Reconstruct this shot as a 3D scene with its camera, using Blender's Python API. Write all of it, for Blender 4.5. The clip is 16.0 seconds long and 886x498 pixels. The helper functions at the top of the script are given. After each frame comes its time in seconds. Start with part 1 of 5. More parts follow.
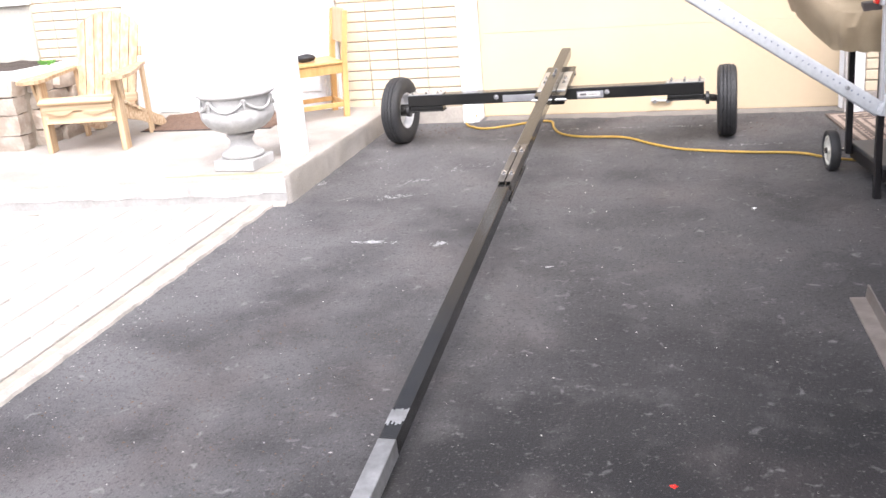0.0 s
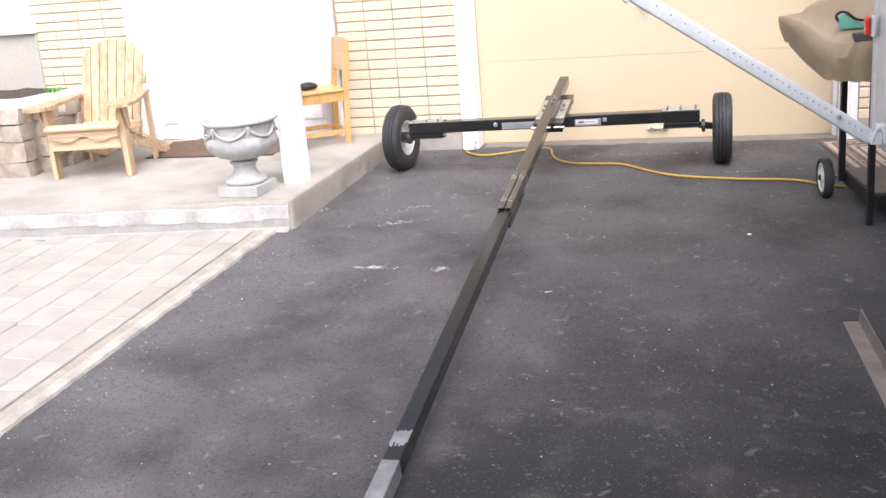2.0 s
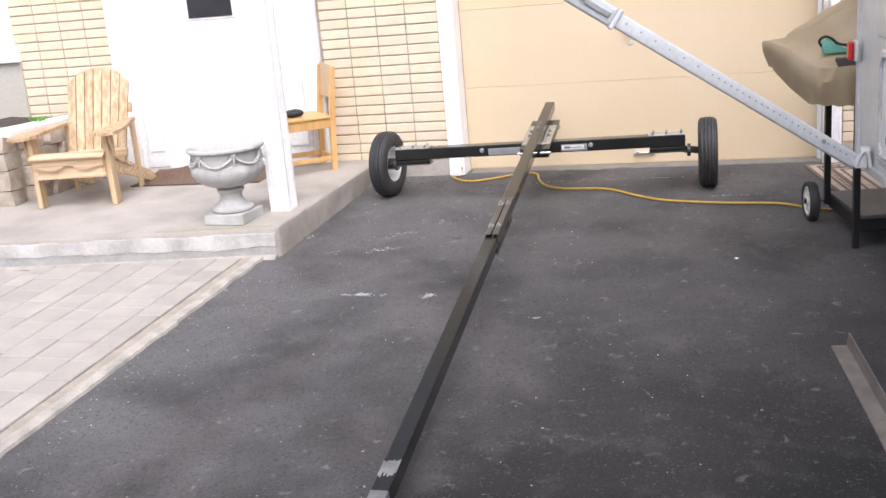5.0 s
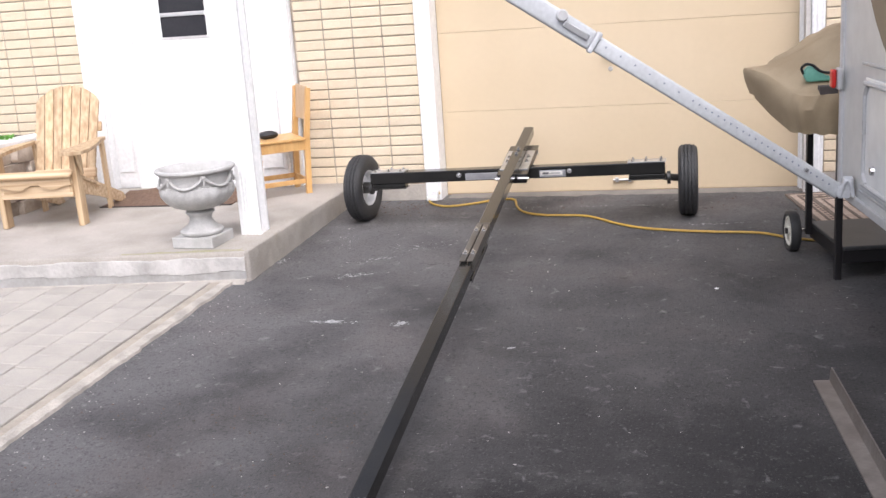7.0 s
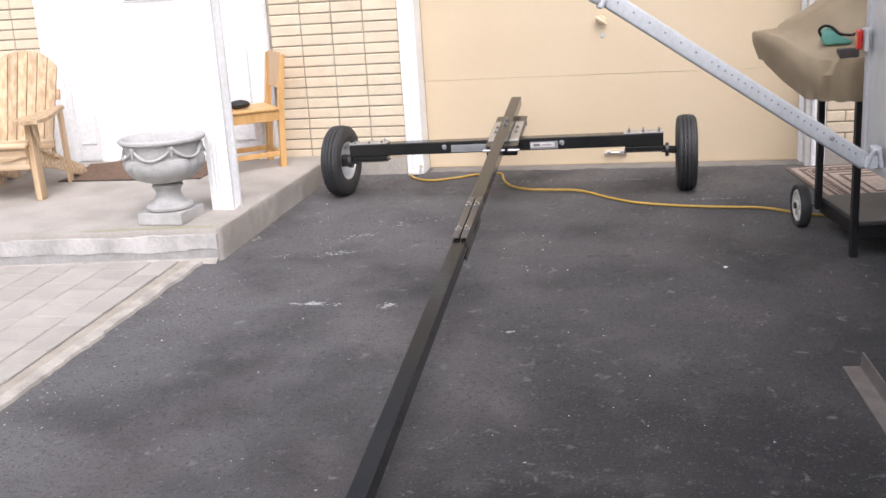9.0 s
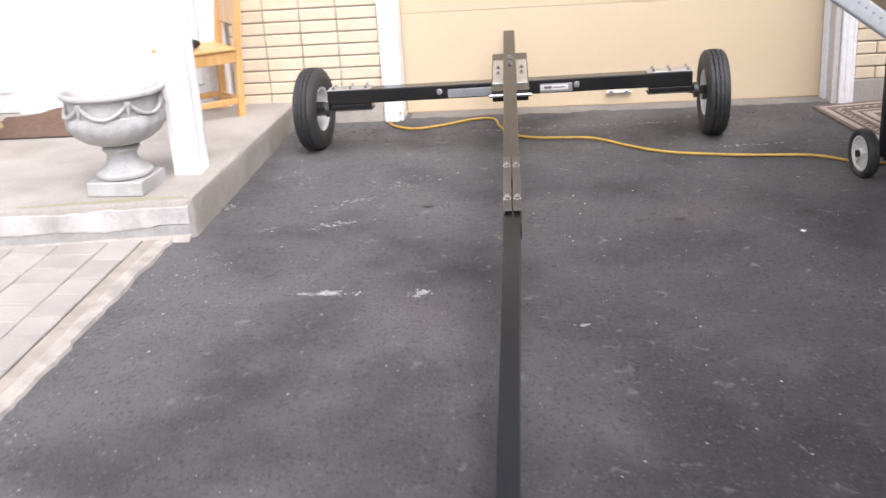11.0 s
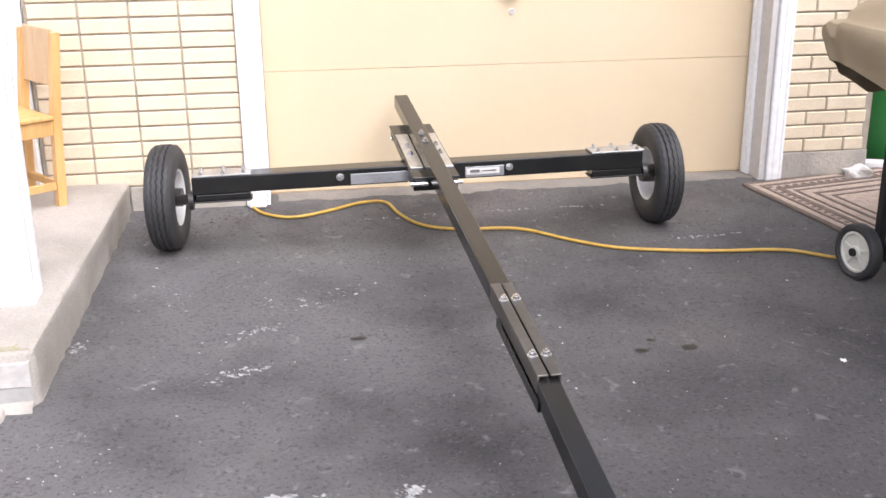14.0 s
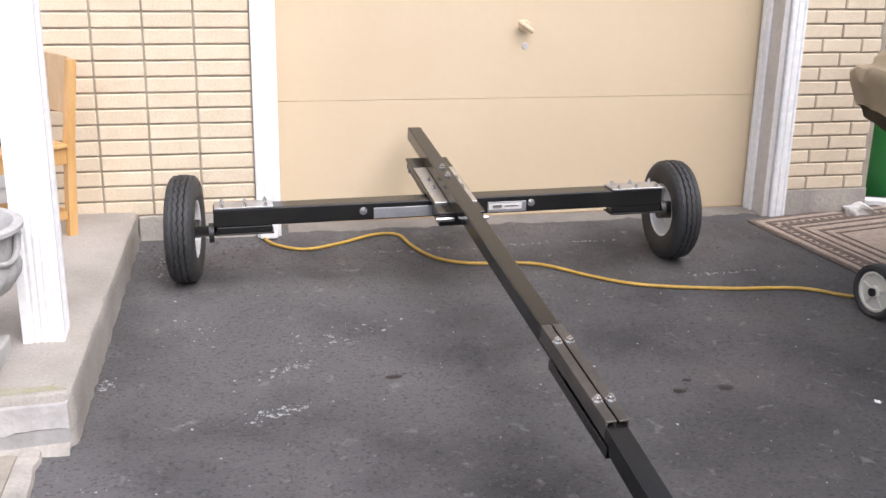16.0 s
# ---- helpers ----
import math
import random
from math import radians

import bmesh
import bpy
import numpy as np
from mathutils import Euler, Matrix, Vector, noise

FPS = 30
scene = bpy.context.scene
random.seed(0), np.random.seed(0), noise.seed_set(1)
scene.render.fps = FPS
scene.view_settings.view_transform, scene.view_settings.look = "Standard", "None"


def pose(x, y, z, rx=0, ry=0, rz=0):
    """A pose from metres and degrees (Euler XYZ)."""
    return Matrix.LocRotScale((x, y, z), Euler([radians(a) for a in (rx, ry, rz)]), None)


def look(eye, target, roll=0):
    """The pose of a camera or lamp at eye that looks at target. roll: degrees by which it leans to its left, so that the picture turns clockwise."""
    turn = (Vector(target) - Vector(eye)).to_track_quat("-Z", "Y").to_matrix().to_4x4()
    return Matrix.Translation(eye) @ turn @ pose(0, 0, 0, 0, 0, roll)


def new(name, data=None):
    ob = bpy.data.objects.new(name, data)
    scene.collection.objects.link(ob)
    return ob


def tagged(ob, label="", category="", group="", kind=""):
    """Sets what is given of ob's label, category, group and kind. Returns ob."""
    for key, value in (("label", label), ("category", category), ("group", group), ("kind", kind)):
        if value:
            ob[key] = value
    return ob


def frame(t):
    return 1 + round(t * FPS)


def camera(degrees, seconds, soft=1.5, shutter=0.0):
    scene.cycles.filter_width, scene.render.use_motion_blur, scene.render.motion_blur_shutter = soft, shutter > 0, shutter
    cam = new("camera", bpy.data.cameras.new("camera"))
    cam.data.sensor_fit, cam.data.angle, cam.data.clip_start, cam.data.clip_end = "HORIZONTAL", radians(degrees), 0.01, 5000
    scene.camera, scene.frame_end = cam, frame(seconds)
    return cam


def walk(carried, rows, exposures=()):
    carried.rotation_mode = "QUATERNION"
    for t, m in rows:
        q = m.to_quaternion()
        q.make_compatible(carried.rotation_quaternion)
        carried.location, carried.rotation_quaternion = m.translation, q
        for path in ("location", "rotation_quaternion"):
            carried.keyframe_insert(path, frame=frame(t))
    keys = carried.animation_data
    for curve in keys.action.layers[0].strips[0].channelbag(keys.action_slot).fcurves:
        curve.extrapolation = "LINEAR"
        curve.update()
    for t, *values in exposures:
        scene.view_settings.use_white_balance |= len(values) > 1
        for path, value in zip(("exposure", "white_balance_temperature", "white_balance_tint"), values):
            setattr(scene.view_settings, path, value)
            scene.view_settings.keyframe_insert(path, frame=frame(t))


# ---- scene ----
cam = camera(46.2, 16.0, shutter=0.8)
PATH = [
    (0, (1.755, -7.161, 1.413), (1.208, -5.335, 0.806), -4.8),
    (0.5, (1.769, -7.239, 1.436), (1.235, -5.406, 0.841), -4.7),
    (1, (1.768, -7.243, 1.442), (1.232, -5.406, 0.86), -4.7),
    (1.5, (1.761, -7.245, 1.439), (1.223, -5.405, 0.871), -4.7),
    (2, (1.765, -7.245, 1.441), (1.222, -5.404, 0.88), -4.7),
    (2.5, (1.763, -7.251, 1.444), (1.22, -5.408, 0.889), -4.7),
    (3, (1.761, -7.248, 1.446), (1.22, -5.403, 0.896), -4.8),
    (3.5, (1.763, -7.246, 1.452), (1.225, -5.399, 0.905), -4.9),
    (4, (1.76, -7.244, 1.451), (1.23, -5.394, 0.909), -5.1),
    (6.5, (1.764, -7.142, 1.43), (1.269, -5.264, 0.952), -4.2),
    (7, (1.759, -7.086, 1.419), (1.276, -5.204, 0.944), -4.0),
    (7.5, (1.745, -7.027, 1.407), (1.276, -5.144, 0.921), -3.9),
    (8, (1.695, -6.995, 1.393), (1.254, -5.11, 0.892), -3.5),
    (8.5, (1.633, -6.901, 1.364), (1.209, -5.014, 0.853), -3.3),
    (9, (1.557, -6.755, 1.323), (1.138, -4.869, 0.804), -3.6),
    (9.2, (1.561, -6.721, 1.344), (1.132, -4.841, 0.811), -4.0),
    (11.3, (0.689, -5.884, 1.316), (0.556, -4.006, 0.643), -3.3),
    (11.5, (0.613, -5.796, 1.325), (0.534, -3.914, 0.651), -3.0),
    (12, (0.479, -5.566, 1.34), (0.451, -3.678, 0.681), -2.6),
    (12.5, (0.426, -5.208, 1.32), (0.458, -3.314, 0.677), -2.6),
    (13, (0.3, -4.951, 1.304), (0.471, -3.062, 0.672), -1.8),
    (13.5, (0.131, -4.853, 1.335), (0.408, -2.979, 0.694), -0.6),
    (14, (0.053, -4.84, 1.35), (0.339, -2.964, 0.718), -0.6),
    (14.5, (-0.013, -4.825, 1.371), (0.279, -2.947, 0.747), -0.5),
    (15, (-0.158, -4.785, 1.391), (0.191, -2.915, 0.774), 0.4),
    (15.5, (-0.245, -4.735, 1.396), (0.145, -2.87, 0.79), 1.0),
    (16, (-0.252, -4.742, 1.396), (0.14, -2.873, 0.803), 1.0),
]
EXPOSURES = [(t, stops, 6150, 16) for t, stops in (
    (0.0, 1.46), (0.5, 1.36), (1.5, 1.15), (3.5, 0.91), (7.0, 0.7), (9.2, 0.67),
    (11.3, 1.0), (12.5, 1.24), (13.5, 1.13), (14.5, 1.08), (15.4, 0.98), (16.0, 0.7))]
walk(cam, [(t, look(eye, target, roll)) for t, eye, target, roll in PATH], EXPOSURES)

SLOPE = 0.05            # the driveway falls away from the garage


def gz(y):
    """Height of the driveway."""
    return SLOPE * max(min(y, 0.0), -12.0)


# ---- light ----
world = bpy.data.worlds.new("sky")
scene.world = world
world.use_nodes = True
wn = world.node_tree.nodes
wl = world.node_tree.links
sky = wn.new("ShaderNodeTexSky")
sky.sky_type, sky.sun_disc = "NISHITA", False
sky.sun_elevation, sky.sun_rotation = radians(51.9), radians(158.2)
sky.air_density, sky.dust_density, sky.ozone_density = 1.0, 4.0, 1.0
wash = wn.new("ShaderNodeHueSaturation")
wash.inputs["Saturation"].default_value = 0.35
wl.new(sky.outputs["Color"], wash.inputs["Color"])
wl.new(wash.outputs["Color"], wn["Background"].inputs["Color"])
wn["Background"].inputs["Strength"].default_value = 0.15

sun = new("sun", bpy.data.lights.new("sun", "SUN"))
sun.data.energy, sun.data.angle, sun.data.color = 1.4, radians(65), (1.0, 0.97, 0.93)
sun.matrix_world = look((1.6, -4.0, 5.5), (0, 0, 0))


# ---- materials ----
def material(name, base, rough=0.6, metal=0.0, alt=None, scale=8.0, mix=0.5, bump=0.0, bump_scale=60.0,
             per_object=0.0, spec=0.5, stretch=(1, 1, 1), detail=6.0, low=0.35, high=0.65, rough_var=0.0, island=0.0, grain=0.07):
    m = bpy.data.materials.new(name)
    m.use_nodes = True
    n, l = m.node_tree.nodes, m.node_tree.links
    p = n["Principled BSDF"]
    p.inputs["Roughness"].default_value, p.inputs["Metallic"].default_value = rough, metal
    p.inputs["Specular IOR Level"].default_value = spec
    co = n.new("ShaderNodeTexCoord")
    mp = n.new("ShaderNodeMapping")
    mp.inputs["Scale"].default_value = stretch
    l.new(co.outputs["Object"], mp.inputs["Vector"])
    vec = mp.outputs["Vector"]
    if per_object:
        info = n.new("ShaderNodeObjectInfo")
        add = n.new("ShaderNodeVectorMath")
        add.operation = "MULTIPLY_ADD"
        add.inputs[1].default_value = (7.3, 3.1, 5.7)
        l.new(info.outputs["Random"], add.inputs[0])
        l.new(vec, add.inputs[2])
        vec = add.outputs["Vector"]
    big = n.new("ShaderNodeTexNoise")
    big.inputs["Scale"].default_value, big.inputs["Detail"].default_value = scale, detail
    l.new(vec, big.inputs["Vector"])
    ramp = n.new("ShaderNodeValToRGB")
    ramp.color_ramp.elements[0].position, ramp.color_ramp.elements[1].position = low, high
    l.new(big.outputs["Fac"], ramp.inputs["Fac"])
    mixer = n.new("ShaderNodeMix")
    mixer.data_type = "RGBA"
    mixer.inputs["A"].default_value = (*base, 1)
    mixer.inputs["B"].default_value = (*(alt or [c * 0.8 for c in base]), 1)
    scale_mix = n.new("ShaderNodeMath")
    scale_mix.operation = "MULTIPLY"
    scale_mix.inputs[1].default_value = mix
    l.new(ramp.outputs["Color"], scale_mix.inputs[0])
    l.new(scale_mix.outputs["Value"], mixer.inputs["Factor"])
    colour = mixer.outputs["Result"]
    if per_object or island:
        if island:
            geo = n.new("ShaderNodeNewGeometry")
            rnd = geo.outputs["Random Per Island"]
        else:
            rnd = info.outputs["Random"]
        hsv = n.new("ShaderNodeHueSaturation")
        span = n.new("ShaderNodeMapRange")
        amount = per_object or island
        span.inputs["To Min"].default_value, span.inputs["To Max"].default_value = 1 - amount, 1 + amount
        l.new(rnd, span.inputs["Value"])
        l.new(span.outputs["Result"], hsv.inputs["Value"])
        l.new(colour, hsv.inputs["Color"])
        colour = hsv.outputs["Color"]
    fine = n.new("ShaderNodeTexNoise")
    fine.inputs["Scale"].default_value, fine.inputs["Detail"].default_value = bump_scale, 5
    l.new(vec, fine.inputs["Vector"])
    speck = n.new("ShaderNodeMapRange")
    speck.inputs["From Min"].default_value, speck.inputs["From Max"].default_value = 0.3, 0.7
    speck.inputs["To Min"].default_value, speck.inputs["To Max"].default_value = 1 - grain, 1 + grain
    l.new(fine.outputs["Fac"], speck.inputs["Value"])
    toned = n.new("ShaderNodeHueSaturation")
    l.new(speck.outputs["Result"], toned.inputs["Value"])
    l.new(colour, toned.inputs["Color"])
    l.new(toned.outputs["Color"], p.inputs["Base Color"])
    if bump:
        b = n.new("ShaderNodeBump")
        b.inputs["Strength"].default_value, b.inputs["Distance"].default_value = min(1.0, bump), 0.01
        l.new(fine.outputs["Fac"], b.inputs["Height"])
        l.new(b.outputs["Normal"], p.inputs["Normal"])
    if rough_var:
        rr = n.new("ShaderNodeMapRange")
        rr.inputs["To Min"].default_value, rr.inputs["To Max"].default_value = rough - rough_var, min(1, rough + rough_var)
        l.new(big.outputs["Fac"], rr.inputs["Value"])
        l.new(rr.outputs["Result"], p.inputs["Roughness"])
    return m


def asphalt_material():
    m = material("asphalt", (0.021, 0.0203, 0.0206), 0.82, alt=(0.037, 0.0355, 0.0352), scale=1.1, mix=0.85, bump=0.7, bump_scale=110,
                 detail=9, low=0.38, high=0.8, spec=0.26)
    n, l = m.node_tree.nodes, m.node_tree.links
    p = n["Principled BSDF"]
    base = p.inputs["Base Color"].links[0].from_socket
    co = n["Texture Coordinate"].outputs["Object"]

    def layer(base, colour, scale, low, high, amount, detail=4.0, twist=0.0):
        tex = n.new("ShaderNodeTexNoise")
        tex.inputs["Detail"].default_value, tex.inputs["Distortion"].default_value = detail, twist
        out = tex.outputs["Fac"]
        tex.inputs["Scale"].default_value = scale
        l.new(co, tex.inputs["Vector"])
        ramp = n.new("ShaderNodeMapRange")
        ramp.inputs["From Min"].default_value, ramp.inputs["From Max"].default_value = low, high
        ramp.inputs["To Max"].default_value = amount
        l.new(out, ramp.inputs["Value"])
        mixer = n.new("ShaderNodeMix")
        mixer.data_type = "RGBA"
        l.new(ramp.outputs["Result"], mixer.inputs["Factor"])
        l.new(base, mixer.inputs["A"])
        mixer.inputs["B"].default_value = (*colour, 1)
        return mixer.outputs["Result"]

    base = layer(base, (0.085, 0.0815, 0.08), 0.75, 0.48, 0.68, 0.32, 3.0)    # broad dusty wear
    # pale dust trodden along the porch side, wandering edge; fade paints in camper-side shade
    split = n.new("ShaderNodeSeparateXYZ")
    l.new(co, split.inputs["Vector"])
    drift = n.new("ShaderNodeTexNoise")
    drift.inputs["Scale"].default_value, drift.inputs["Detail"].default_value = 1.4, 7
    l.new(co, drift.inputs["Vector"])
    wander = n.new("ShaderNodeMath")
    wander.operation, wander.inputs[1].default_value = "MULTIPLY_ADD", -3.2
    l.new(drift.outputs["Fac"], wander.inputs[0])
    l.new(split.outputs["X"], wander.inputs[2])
    dust_shade = n.new("ShaderNodeMapRange")
    dust_shade.inputs["From Min"].default_value, dust_shade.inputs["From Max"].default_value = -0.5, -2.4
    dust_shade.inputs["To Max"].default_value = 0.7
    l.new(wander.outputs["Value"], dust_shade.inputs["Value"])
    dust_shaded = n.new("ShaderNodeMix")
    dust_shaded.data_type = "RGBA"
    l.new(dust_shade.outputs["Result"], dust_shaded.inputs["Factor"])
    l.new(base, dust_shaded.inputs["A"])
    dust_shaded.inputs["B"].default_value = (0.165, 0.159, 0.161, 1)
    base = dust_shaded.outputs["Result"]
    # paler towards the garage, with a wandering edge
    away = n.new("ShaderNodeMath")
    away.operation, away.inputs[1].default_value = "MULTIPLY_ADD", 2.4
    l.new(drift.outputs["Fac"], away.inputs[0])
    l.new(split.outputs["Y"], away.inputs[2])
    garage_fade = n.new("ShaderNodeMapRange")
    garage_fade.inputs["From Min"].default_value, garage_fade.inputs["From Max"].default_value = -3.2, -0.4
    garage_fade.inputs["To Max"].default_value = 0.62
    l.new(away.outputs["Value"], garage_fade.inputs["Value"])
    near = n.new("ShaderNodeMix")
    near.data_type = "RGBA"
    l.new(garage_fade.outputs["Result"], near.inputs["Factor"])
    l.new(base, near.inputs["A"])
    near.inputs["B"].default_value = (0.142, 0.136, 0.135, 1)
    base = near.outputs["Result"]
    base = layer(base, (0.12, 0.098, 0.092), 1.5, 0.52, 0.68, 0.32, 6.0)         # rusty tint
    base = layer(base, (0.02, 0.019, 0.02), 1.9, 0.46, 0.76, 0.7, 12.0)      # tarry patches
    base = layer(base, (0.15, 0.142, 0.138), 5.5, 0.54, 0.78, 0.3, 14.0)     # uneven dust
    base = layer(base, (0.016, 0.016, 0.016), 75, 0.54, 0.68, 0.5, 4.0)      # binder between the grains
    base = layer(base, (0.2, 0.19, 0.185), 85, 0.6, 0.72, 0.35, 3.0)         # bare stone grains
    base = layer(base, (0.33, 0.32, 0.31), 17.0, 0.63, 0.76, 0.38, 15.0, twist=0.5)  # chalky scratches
    base = layer(base, (0.013, 0.013, 0.013), 34, 0.57, 0.72, 0.3, 9.0, twist=0.3)   # crumbled pits
    base = layer(base, (0.4, 0.39, 0.38), 40, 0.73, 0.78, 0.6, 4.0)          # pale flecks
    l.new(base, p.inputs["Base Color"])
    return m


